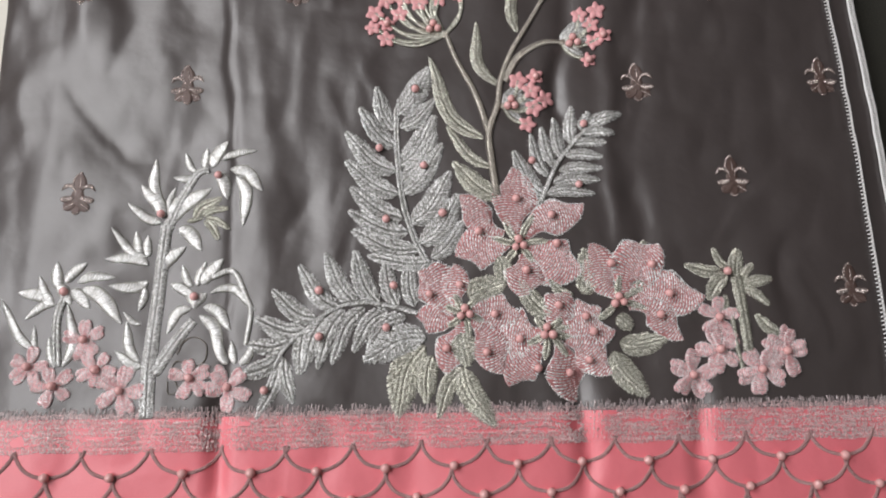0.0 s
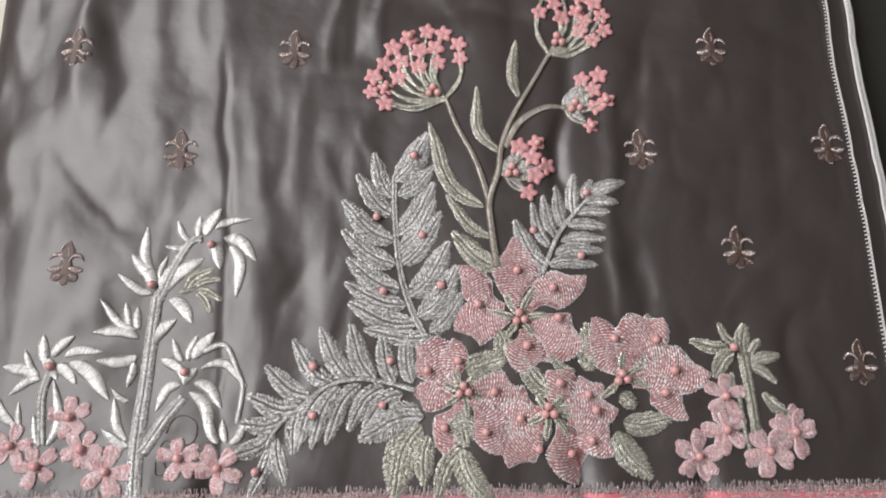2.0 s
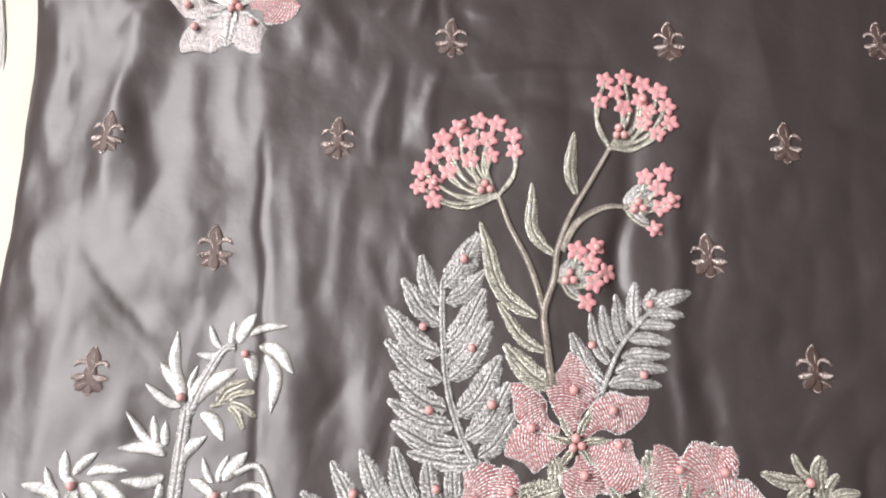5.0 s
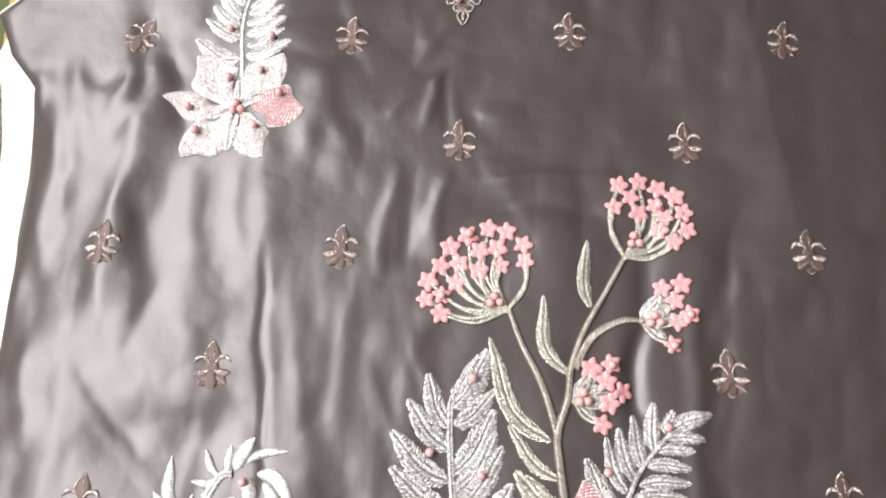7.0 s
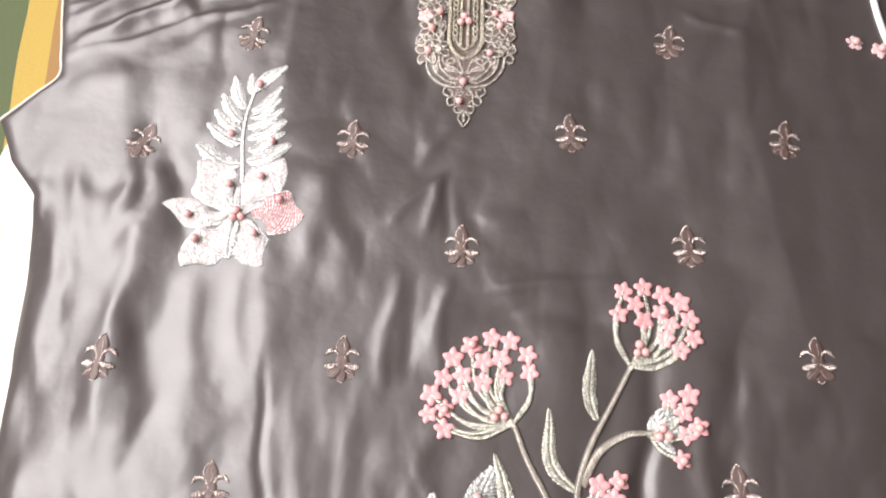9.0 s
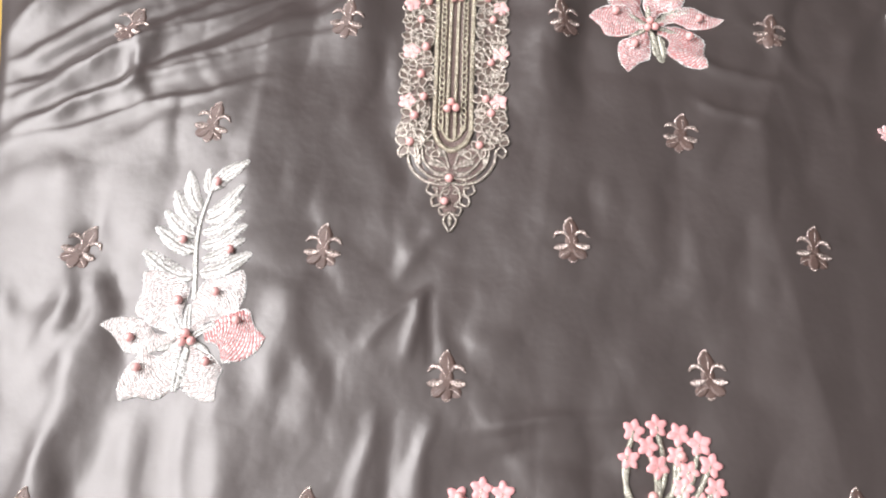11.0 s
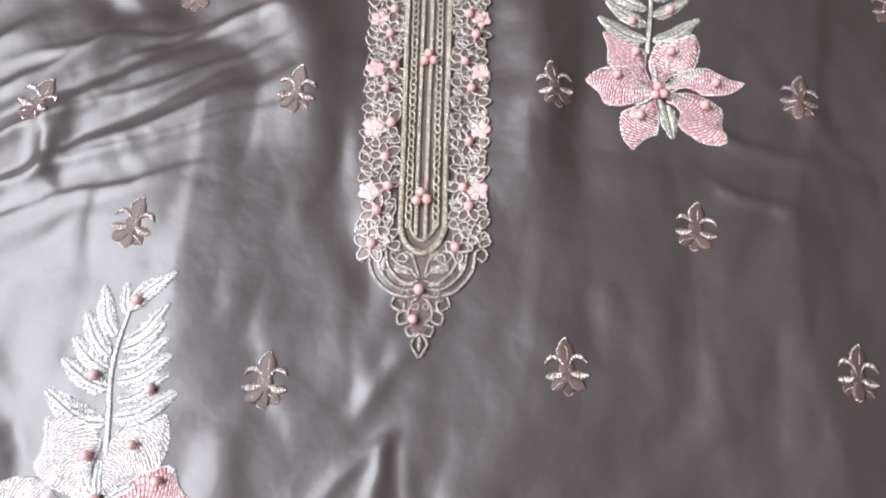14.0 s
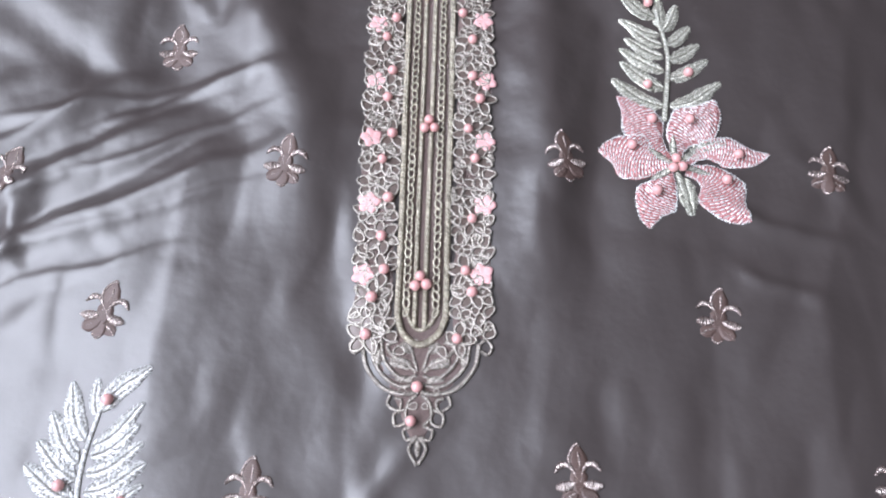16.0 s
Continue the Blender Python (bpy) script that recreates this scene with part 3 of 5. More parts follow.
def star_mesh(name, r, inner, mat, thick, points=5):
    """A small puffed flower with rounded points and a dented middle."""
    ring, verts, uv = 40, [], []
    for level, (f, z) in enumerate(((1.0, 0.0), (0.97, 0.6), (0.75, 1.0), (0.4, 0.85), (0.12, 0.55))):
        for k in range(ring):
            a = 2 * math.pi * k / ring
            lobe = (inner + (1 - inner) * (0.5 + 0.5 * math.cos(points * a)) ** 0.8)
            rr = r * (lobe ** (1 if f > 0.5 else 0.4)) * f * (1 + rng.uniform(-0.05, 0.05))
            dip = 1 - 0.35 * (0.5 - 0.5 * math.cos(points * a)) * (f > 0.2)
            verts.append((rr * math.cos(a) * MM, rr * math.sin(a) * MM, thick * (z * dip + rng.uniform(-0.1, 0.1)) * MM))
            uv.append((rr, a * 2))
    faces = grid_faces(5, ring, True)
    faces.append(tuple(range(4 * ring, 5 * ring)))
    me = bpy.data.meshes.new(name)
    me.from_pydata(verts, [], faces)
    me.materials.append(mat)
    layer = me.uv_layers.new(name="stitch")
    for l in me.loops:
        layer.data[l.index].uv = uv[l.vertex_index]
    me.polygons.foreach_set("use_smooth", np.ones(len(me.polygons), bool))
    return me


STARS = [star_mesh("star_flower", 6.5, f, STAR_PINK, 1.15) for f in (0.64, 0.6, 0.68, 0.62)]


def star(parent, x, y, scale=1.0):
    return child("star_flower", rng.choice(STARS), parent, m=seat(x, y, 0.5, rng.uniform(0, 360), scale * rng.uniform(0.9, 1.08)))


# ---- room ----
def wall(name, *boxes, mat=None):
    bm = bmesh.new()
    for b in boxes:
        slab(bm, *b)
    return tagged(part(name, bm, mat or WALL, None), "taupe painted plaster wall of the bedroom", "wall", kind="structure")


FLOOR_Z, TOP_Z, X1, Y0, Y1 = -0.56, 2.3, 3.0, -2.6, 2.8
wall("wall_west", (WALL_X - 0.2, Y0, FLOOR_Z, WALL_X, WIN_Y0, TOP_Z), (WALL_X - 0.2, WIN_Y1, FLOOR_Z, WALL_X, Y1, TOP_Z), (WALL_X - 0.2, WIN_Y0, FLOOR_Z, WALL_X, WIN_Y1, WIN_Z0), (WALL_X - 0.2, WIN_Y0, WIN_Z1, WALL_X, WIN_Y1, TOP_Z))
wall("wall_east", (X1, Y0, FLOOR_Z, X1 + 0.15, Y1, TOP_Z))
wall("wall_south", (WALL_X, Y0 - 0.15, FLOOR_Z, X1, Y0, TOP_Z))
wall("wall_north", (WALL_X, Y1, FLOOR_Z, X1, Y1 + 0.15, TOP_Z))
tagged(wall("floor", (WALL_X - 0.2, Y0 - 0.15, FLOOR_Z - 0.1, X1 + 0.15, Y1 + 0.15, FLOOR_Z), mat=FLOOR), "brown tiled bedroom floor", "floor", kind="structure")
tagged(wall("ceiling", (WALL_X - 0.2, Y0 - 0.15, TOP_Z, X1 + 0.15, Y1 + 0.15, TOP_Z + 0.1), mat=CEILING), "plain grey-white painted ceiling", "ceiling", kind="structure")

# ---- bed with its spread ----
BED = -0.014
bed = tagged(new("bed"), "wooden bed with a mattress under a striped spread", "bed")
bm = bmesh.new()
slab(bm, -0.69, -0.75, -0.2, 0.78, 1.25, BED - 0.006)
bmesh.ops.bevel(bm, geom=bm.edges[:], offset=0.05, segments=4, affect="EDGES")
part("mattress", bm, SHEET, bed, "thick mattress")
bm = bmesh.new()
slab(bm, -0.71, -0.78, -0.34, 0.81, 1.28, -0.2)
bmesh.ops.bevel(bm, geom=bm.edges[:], offset=0.012, segments=2, affect="EDGES")
part("bed_frame", bm, WOOD, bed, "dark wooden frame")
for lx in (-0.70, 0.70):
    for ly in (-0.70, 1.2):
        bm = bmesh.new()
        slab(bm, lx, ly, FLOOR_Z, lx + 0.07, ly + 0.07, -0.34)
        part("leg", bm, WOOD, bed)
n = 120
gx, gy = np.meshgrid(np.linspace(-655, 750, n), np.linspace(-720, 1220, n))
gz = BED * 1000 - 0.5 + 2.0 * soft_noise(gx / 90, gy / 60) + 1.2 * soft_noise(gx / 30, gy / 40) - 1.6
spread = link("bedspread", np.stack([gx.ravel() * MM, gy.ravel() * MM, gz.ravel() * MM], 1).tolist(), grid_faces(n, n), SHEET)
tagged(spread, "cotton bedspread striped in mustard, ochre and moss green", "bedspread")

# ---- the tunic ----
tunic = tagged(new("embroidered_tunic"), "mauve-grey satin tunic with silver and pink embroidery, flat on the bed", "tunic")
LEFT = ((-90, -268), (0, -272), (240, -285), (340, -294), (395, -300), (418, -322), (448, -338), (486, -309), (547, -320), (621, -340), (800, -400), (950, -420))
RIGHT = ((-90, 316), (88, 309), (174, 303), (243, 297), (321, 289), (400, 287), (500, 292), (540, 284), (559, 277), (600, 271), (650, 284), (720, 325), (950, 380))


def edge(table, y):
    ys, xs = zip(*table)
    return np.interp(y, ys, xs)


def sheet(name, y0, y1, rows, cols, drop, grow_l, grow_r, mat, label, roll=4.0, inner=None):
    """A cloth sheet between the side edges, rolled down along them."""
    v = np.linspace(0, 1, rows)[:, None] * np.ones((1, cols))
    u = np.ones((rows, 1)) * np.linspace(0, 1, cols)[None]
    xg = -280 + 580 * u
    ya = y0(xg) if callable(y0) else y0 + 0 * xg
    yb = y1(xg) if callable(y1) else y1 + 0 * xg
    y = ya + (yb - ya) * v
    l, r = edge(LEFT, y) - (grow_l(y) if callable(grow_l) else grow_l), edge(RIGHT, y) + grow_r
    x = l + (r - l) * u
    z = height(x, y) + drop
    for d in (x - l, r - x):
        k = np.clip(1 - d / (roll * 2.2), 0, 1)
        z = z - 2.4 * k * k
    low = BED * 1000 + 1.2
    z = np.maximum(z, low + 0.6 * (z - low) * (z > low))
    verts = np.stack([x.ravel() * MM, y.ravel() * MM, z.ravel() * MM], 1).tolist()
    faces = grid_faces(rows, cols)
    kinds = [int(inner is not None and i % (cols - 1) < cols // 2) for i in range(len(faces))]
    return link(name, verts, faces, [mat, inner] if inner else mat, tunic, label=label, face_mats=kinds)


def seam(x):
    """Where the grey cloth meets the coral hem band (mm)."""
    return 22.0 + 0.068 * x


def strip_low(x):
    return seam(x) - 21.0


front = sheet("front_panel", lambda x: seam(x) - 6, 930, 400, 300, 0.0, 0, 0, CLOTH, "mauve-grey satin with soft creases")
hem = sheet("hem_band", lambda x: seam(x) - 125, lambda x: seam(x) - 2, 50, 240, 0.35, 0, 0, PINK_CLOTH, "coral pink satin hem with corded scallops and pearls")
back = sheet("back_panel", -125, 900, 220, 80, -3.8, lambda y: np.interp(y, (300, 395, 435), (30, 30, 0)), 20, CLOTH, "back of the tunic with pale lining along one slit", roll=4, inner=LINING)

def flower_heart(x, y):
    """The stitched eye of a lily, which carries its petals."""
    return leaf(tunic, x - 3.5, y, x + 3.5, y, 6.5, 0.0, SAGE, "round", "lily", lift=0.8, thick=1.3)


def umbel_heart(x, y):
    return leaf(tunic, x - 2, y - 1, x + 2, y + 1, 4.0, 0.0, STEM, "round", "umbel", lift=0.6)


def ray(parent, x0, y0, x1, y1):
    """A curved stitched ray of an umbel, from its foot to a star."""
    dx, dy = x1 - x0, y1 - y0
    sag = 0.16 if dx < 0 else -0.16
    mid = (x0 + dx * 0.5 + dy * sag * -1, y0 + dy * 0.5 + dx * sag)
    stem(parent, ((x0, y0), mid, (x1, y1)), 2.9, 3.1, SAGE, "ray", lift=0.2 + 0.25 * rng.random(), thick=0.8)


def blossom(x, y, r, turn):
    """A five-petalled pink flower with a pearl at its heart."""
    ob = leaf(tunic, x - 2, y, x + 2, y, 4.0, 0.0, BLUSH, "round", "blossom", lift=0.5)
    for k in range(5):
        base = turn + 72 * k + rng.uniform(-7, 7)
        for off in (-9, 9):
            a, q = radians(base + off + rng.uniform(-4, 4)), r * rng.uniform(0.92, 1.1)
            c, s = math.cos(a), math.sin(a)
            leaf(ob, x + 0.08 * r * c, y + 0.08 * r * s, x + q * c, y + q * s, 0.42 * r, rng.uniform(-0.06, 0.06), BLUSH, "round", "petal", lift=0.5)
    bead(ob, x, y, 2.9)


def bronze_sprig(x, y, turn):
    """A small tonal fleur motif: a bud, two curled leaves, a banded waist and three lower petals."""
    ca, sa = math.cos(radians(turn)), math.sin(radians(turn))

    def at(u, v):
        return (x + ca * u - sa * v, y + sa * u + ca * v)

    def run(points, half, mat, name, lift=0.5, thick=0.5):
        path = spline([at(*q) for q in points], 6)
        ribbon(name, ob, path, np.interp(np.linspace(0, 1, len(path)), np.linspace(0, 1, len(half)), half), mat, lift, thick, vein=False)

    ob = leaf(tunic, *at(0, 1.0), *at(0.3, 14.4), 8.6, 0.0, BRONZE, "leaf", "fleur_motif", lift=0.1, thick=0.16)
    leaf(ob, *at(0, 4), *at(0, -7.5), 7.5, 0.0, BRONZE, "leaf", "waist", lift=0.15, thick=0.16)
    for s in (-1, 1):
        leaf(ob, *at(1.0 * s, -4.5), *at(8.0 * s, -10.0), 6.2, -0.06 * s, BRONZE, "round", "petal", lift=0.1, thick=0.16)
        run([(0.8 * s, -2.0), (1.8 * s, 2.2), (4.2 * s, 5.2), (7.8 * s, 5.4), (10.6 * s, 2.4)], (0.3, 0.5, 1.3, 1.6, 0.4), GLINT, "horn", 0.3, 0.4)
        run([(2.0 * s, -2.4), (6.0 * s, -3.6), (10.6 * s, -3.8)], (0.9, 2.3, 2.5, 0.9), GLINT, "petal", 0.35, 0.4)
        run([(2.0 * s, -6.4), (5.6 * s, -8.2), (8.0 * s, -10.4)], (0.4, 0.7, 0.4), GLINT, "petal_edge", 0.3, 0.3)
    leaf(ob, *at(0, -4.0), *at(0, -12.8), 6.8, 0.0, BRONZE, "round", "petal", lift=0.15, thick=0.16)
    run([(-2.6, 3.6), (-4.0, 8.0), (-2.3, 12.2), (0.3, 14.6), (1.3, 13.2)], (0.3, 0.55, 0.7, 0.7, 0.4), GLINT, "bud_edge", 0.4, 0.4)
    run([(0.6, 4.0), (0.9, 8.0), (0.3, 11.0)], (0.3, 0.6, 0.3), GLINT, "bud_vein", 0.4, 0.3)
    run([(-2.4, -12.0), (0.2, -13.2), (2.4, -11.8)], (0.4, 0.6, 0.4), GLINT, "petal_edge", 0.3, 0.3)


# ---- tall leafy branch with blossoms at its foot ----
branch = stem(tunic, ((-146.8, 8.9), (-149.8, 43), (-151.2, 81.4), (-151.9, 114), (-152.2, 128.9)), 9.1, 6.7, PALE, "leafy_branch", lift=0.4, label="ivory and silver stitched branch")
stem(branch, ((-151.8, 125.9), (-144.4, 148.3), (-136.7, 164.9), (-129.7, 167.3)), 7.1, 4.3, PALE, "stem")
stem(branch, ((-146.3, 35.7), (-136.8, 54), (-126.7, 69.2)), 8.2, 6.1, PALE, "stem")
for a, b, c, d, w, k in (
    (-156.5, 143.7, -166.3, 174.1, 8, 0.1),
    (-152.3, 139.4, -150, 154.8, 4.4, 0.05),
    (-155.7, 133.2, -171.5, 154.4, 10.6, -0.1),
    (-155.7, 130.6, -178, 141.7, 7.4, 0.08),
    (-149.3, 130.9, -125.9, 155.1, 11.5, 0.1),
    (-150.9, 134.6, -142.8, 150.3, 9.7, 0.05),
    (-144.1, 127.5, -127.9, 113.5, 10.5, 0.1),
    (-161.4, 108, -185.8, 125.1, 6.5, 0.12),
    (-159.9, 102.6, -187.6, 104.7, 8.6, -0.1),
    (-165.8, 108.8, -170.6, 124.1, 6.5, 0.05),
    (-160.3, 108, -163.1, 121.9, 6.5, 0.05),
    (-158.3, 91.8, -181.6, 87.6, 8.5, 0.1),
    (-159.9, 88.1, -161.5, 73, 6, 0.05),
    (-152, 99.3, -138.2, 115.5, 9.1, 0.08),
):
    leaf(branch, a, b, c, d, w, k, IVORY, "leaf", "leaf")
for a, b, c, d, w, k in (
    (-158.6, 65.1, -170.8, 72.2, 4.2, 0.1),
    (-155.9, 42.7, -167.5, 66.3, 7.6, 0.12),
    (-153.7, 39.4, -172.2, 48, 7.5, 0.1),
    (-137.3, 163.3, -152.4, 161.3, 6.2, 0.1),
    (-137.6, 166, -147.5, 179.2, 5.8, 0.12),
    (-132.4, 168.3, -133.1, 182.8, 6.7, 0.05),
    (-127.7, 169.4, -120, 188, 9.9, 0.08),
    (-122, 174, -99.6, 182.1, 5.8, 0.1),
    (-115.8, 168.5, -92.9, 154.3, 9.8, 0.15),
    (-111.6, 163.7, -103.4, 130.9, 9.7, 0.14),
    (-122.9, 165.7, -115.2, 148.1, 9.8, 0.05),
):
    leaf(branch, a, b, c, d, w, k, IVORY, "leaf", "leaf")
for a, b, c, d, w, k in (
    (-135.2, 133.6, -118.9, 148.6, 6.5, 0.12),
    (-130, 135.4, -113.8, 142.4, 4.2, 0.1),
    (-128, 134, -111, 128.2, 4.2, 0.1),
    (-128.9, 132.8, -117.3, 120.8, 4.9, 0.1),
    (-139.7, 132.2, -129.2, 134.7, 3, 0),
):
    leaf(branch, a, b, c, d, w, k, SAGE, "leaf", "leaf")
for a, b, c, d, w, k in (
    (-132.2, 84.2, -144.5, 91.4, 8.1, -0.1),
    (-130.2, 90.4, -138.7, 103.7, 5.6, 0.08),
    (-127, 90.6, -123.8, 106.4, 5.6, 0.08),
    (-124.4, 91.8, -113, 108.8, 9.5, 0.05),
    (-127, 79.1, -132.9, 89.5, 6.8, 0.05),
    (-126.3, 79.2, -120.9, 86.6, 6.8, 0.05),
    (-127.2, 86.3, -127.6, 76.2, 7.7, 0.05),
):
    leaf(branch, a, b, c, d, w, k, IVORY, "leaf", "leaf")
stem(branch, ((-118.6, 96.8), (-106, 101.2), (-95.2, 84.4), (-91.7, 75.7), (-92.9, 55.6)), 4.2, 3.2, IVORY, "leaf")
for a, b, c, d, w, k in (
    (-118.4, 86.7, -88.7, 76.9, 6.4, 0.22),
    (-121.8, 77.6, -103.3, 63.8, 8.1, 0.15),
    (-123.6, 72.2, -108, 45.2, 8.9, 0.16),
    (-129.4, 76.2, -142.2, 60, 8, -0.2),
    (-102.6, 43.7, -109.7, 58.9, 6.7, 0.1),
    (-98.2, 44, -101.9, 57.6, 5.9, 0.05),
    (-95.8, 44.1, -87.8, 55.9, 6.7, -0.1),
):
    leaf(branch, a, b, c, d, w, k, IVORY, "leaf", "leaf")
for a, b in ((-156.1, 135.8), (-122.6, 163.4), (-127.6, 83.7)):
    bead(branch, a, b, 2.4)
side = stem(tunic, ((-207.9, 81.1), (-210.5, 64), (-205.4, 36.7)), 5.6, 5.2, SILVER, "leafy_branch", label="short ivory stitched sprig")
for a, b, c, d, w, k in (
    (-214.8, 74.4, -237.6, 80.9, 9.3, -0.1),
    (-213.1, 74.5, -230.3, 64.4, 6.3, -0.12),
    (-214.6, 77.2, -225.6, 91.7, 6.4, 0.12),
    (-212.4, 84.5, -216, 101.2, 8.5, 0.05),
    (-208.5, 88.3, -197.3, 101.6, 7.3, 0.08),
    (-201.5, 88.7, -178.3, 93.2, 7.3, 0.1),
    (-204.9, 83.8, -191.2, 72.8, 9.3, 0.05),
    (-197.4, 85.3, -170.4, 64.8, 11, 0.1),
    (-207.5, 37.3, -213.6, 54.1, 5.4, 0.05),
    (-202.3, 36.9, -205.1, 74.9, 7.5, -0.12),
    (-220, 45.5, -223.8, 60.9, 4.6, 0.05),
    (-220, 45.5, -247.5, 76.1, 7.1, 0.08),
    (-213.9, 86.9, -203.4, 75, 8.5, 0.05),
):
    leaf(side, a, b, c, d, w, k, IVORY, "leaf", "leaf")
for a, b in ((-208.2, 82.6),):
    bead(side, a, b, 2.4)
for x, y, r, turn in (
    (-222.6, 35.8, 12.7, 10),
    (-205.4, 25.2, 12.6, 40),
    (-191.5, 53.9, 12.8, 25),
    (-181.7, 36.2, 12, 60),
    (-165.1, 24.6, 14.9, 5),
    (-123.8, 34.1, 12.8, 30),
    (-101, 29.9, 14.3, 50),
    (200.2, 88.5, 13.1, 12),
    (200.1, 68.6, 14.2, 40),
    (183.5, 52, 15.2, 20),
    (225.6, 57.6, 16.1, 55),
    (241.6, 69.7, 15.4, 8),
):
    blossom(x, y, r, turn)
stem(tunic, ((-133.9, 47.9), (-130.8, 55.7), (-124.3, 58.8), (-116.8, 54.4), (-116.9, 44.7), (-124.7, 40.9), (-132.7, 43.9), (-135.4, 38.6), (-130.4, 27), (-135.4, 24.1), (-137.1, 31.4)), 0.8, 0.5, SMOKE, "loose_thread", lift=0.6, thick=0.7)
# ---- upright fern ----
fern = stem(tunic, ((-11.1, 217.7), (-9, 191.5), (-3.4, 156.5), (5.9, 130.4), (15.6, 113.1)), 3.4, 4.6, SILVER, "fern_frond", lift=0.45, thick=0.6, label="silver stitched fern frond sewn with pearls")
for a, b, c, d, w, k in (
    (-10.8, 213.6, 9.2, 249.4, 14.2, -0.06),
    (-10.9, 202.6, -25.5, 232.5, 9.8, 0.08),
    (-9, 190.7, -35.7, 217, 10.5, 0.08),
    (-7.8, 173.8, -43.7, 198.6, 11.9, 0.1),
    (-5.7, 158.3, -42.1, 178.8, 11.8, 0.08),
    (-1.7, 142, -37.6, 160.3, 12.5, 0.08),
    (2.5, 133.2, -37.4, 144.2, 10.9, 0.08),
    (9.7, 122.4, -34.2, 131.9, 12.3, 0.1),
    (18.4, 114.3, -23.2, 115.7, 8.9, 0.06),
    (-8, 204.4, 14.3, 226.3, 9.8, -0.08),
    (-7, 177.7, 14.9, 215.2, 13.9, -0.08),
    (-5.5, 166.1, 16.3, 203.1, 12.3, -0.08),
    (-2.8, 158.5, 20.9, 195.3, 11.5, -0.06),
    (2.9, 138.5, 27.1, 175.8, 13.7, -0.08),
):
    leaf(fern, a, b, c, d, w, k, SILVER, "leaf", "leaf")
for a, b, c, d, w, k in (
    (9.4, 126.1, 33.3, 160.6, 13.6, -0.1),
    (17.2, 116.8, 37.1, 142.8, 10.1, -0.08),
    (14.3, 123.4, 20.7, 140.7, 7.5, 0),
):
    leaf(fern, a, b, c, d, w, k, SILVER, "leaf", "leaf")
for a, b in ((0.6, 231.6), (-20.4, 188.4), (-12.6, 140.3), (9.4, 178.3), (23.3, 146.5)):
    bead(fern, a, b, 2.6)
# ---- arching fern ----
fern = stem(tunic, ((11.3, 81.2), (-6.7, 84.9), (-24.5, 85.8), (-41.7, 80.2), (-58, 65.9), (-69.1, 54.1), (-74.8, 41.8)), 4.3, 2.8, SILVER, "fern_frond", lift=0.45, thick=0.6, label="silver stitched fern frond sewn with pearls")
for a, b, c, d, w, k in (
    (9.3, 84.7, 2.8, 115.3, 8.8, 0.05),
    (-1.3, 84.1, -11.6, 114.5, 9.9, 0.06),
    (-13.1, 85.3, -31.4, 118.9, 11.4, 0.08),
    (-25.4, 83.9, -49.5, 116.1, 10.6, 0.08),
    (-37.6, 81.1, -65.6, 107.8, 9.9, 0.1),
    (-51.1, 74.3, -79.9, 90.6, 10.5, 0.1),
    (-55.7, 67.4, -89.2, 72.3, 10.4, 0.12),
    (-67.2, 59.1, -91.9, 55.7, 8.9, 0.1),
    (-70.7, 52.3, -94.9, 36.3, 9.6, 0.1),
    (-71.9, 47.1, -82.4, 11.1, 7.4, 0.06),
    (-68.6, 48.9, -60.7, 22.2, 8.5, -0.06),
    (-44.9, 75.7, -56.7, 41, 9.7, -0.08),
    (-34, 80.6, -47.9, 43.1, 9.3, -0.08),
    (-21.8, 83, -39.5, 46.3, 9, -0.1),
):
    leaf(fern, a, b, c, d, w, k, SILVER, "leaf", "leaf")
for a, b, c, d, w, k in (
    (-7.2, 82, -27.3, 54.6, 9, -0.12),
    (4.4, 78.4, -18.8, 56.7, 8.7, -0.14),
    (-57.8, 63.4, -58.3, 39.2, 8.6, -0.05),
):
    leaf(fern, a, b, c, d, w, k, SILVER, "leaf", "leaf")
for a, b in ((-50.9, 91.5), (-5, 97.6), (-48.3, 62.9), (-7.8, 71), (-78.6, 29)):
    bead(fern, a, b, 2.6)
for a, b, c, d, w, k in (
    (17.5, 65.6, -20.7, 49.7, 16.6, -0.1),
):
    leaf(tunic, a, b, c, d, w, k, SILVER, "leaf", "leaf")
for a, b, c, d, w, k in (
    (16.7, 61.4, 2.4, 16.3, 18.4, -0.1),
    (21.6, 55.4, 19.7, 26.2, 11.8, -0.06),
    (41.9, 48.8, 27.1, 17.5, 9.5, -0.1),
    (41.2, 48.8, 62.2, 14.6, 14, -0.08),
    (137.8, 69.9, 168.1, 73.6, 12.9, -0.08),
    (134.2, 64.1, 155.4, 37.5, 15, -0.08),
    (114.6, 98.7, 115.5, 129.1, 11.6, -0.05),
    (114.6, 98.7, 125.4, 107.4, 6.5, 0.05),
    (109.1, 98.4, 91, 108.4, 5.7, 0.15),
    (94.9, 84, 72.9, 108.1, 11.4, 0.1),
    (150.7, 101.4, 154.9, 137, 11.6, 0),
    (59.9, 120.3, 63.4, 100.3, 10.7, 0.1),
):
    leaf(tunic, a, b, c, d, w, k, SAGE, "leaf", "leaf")
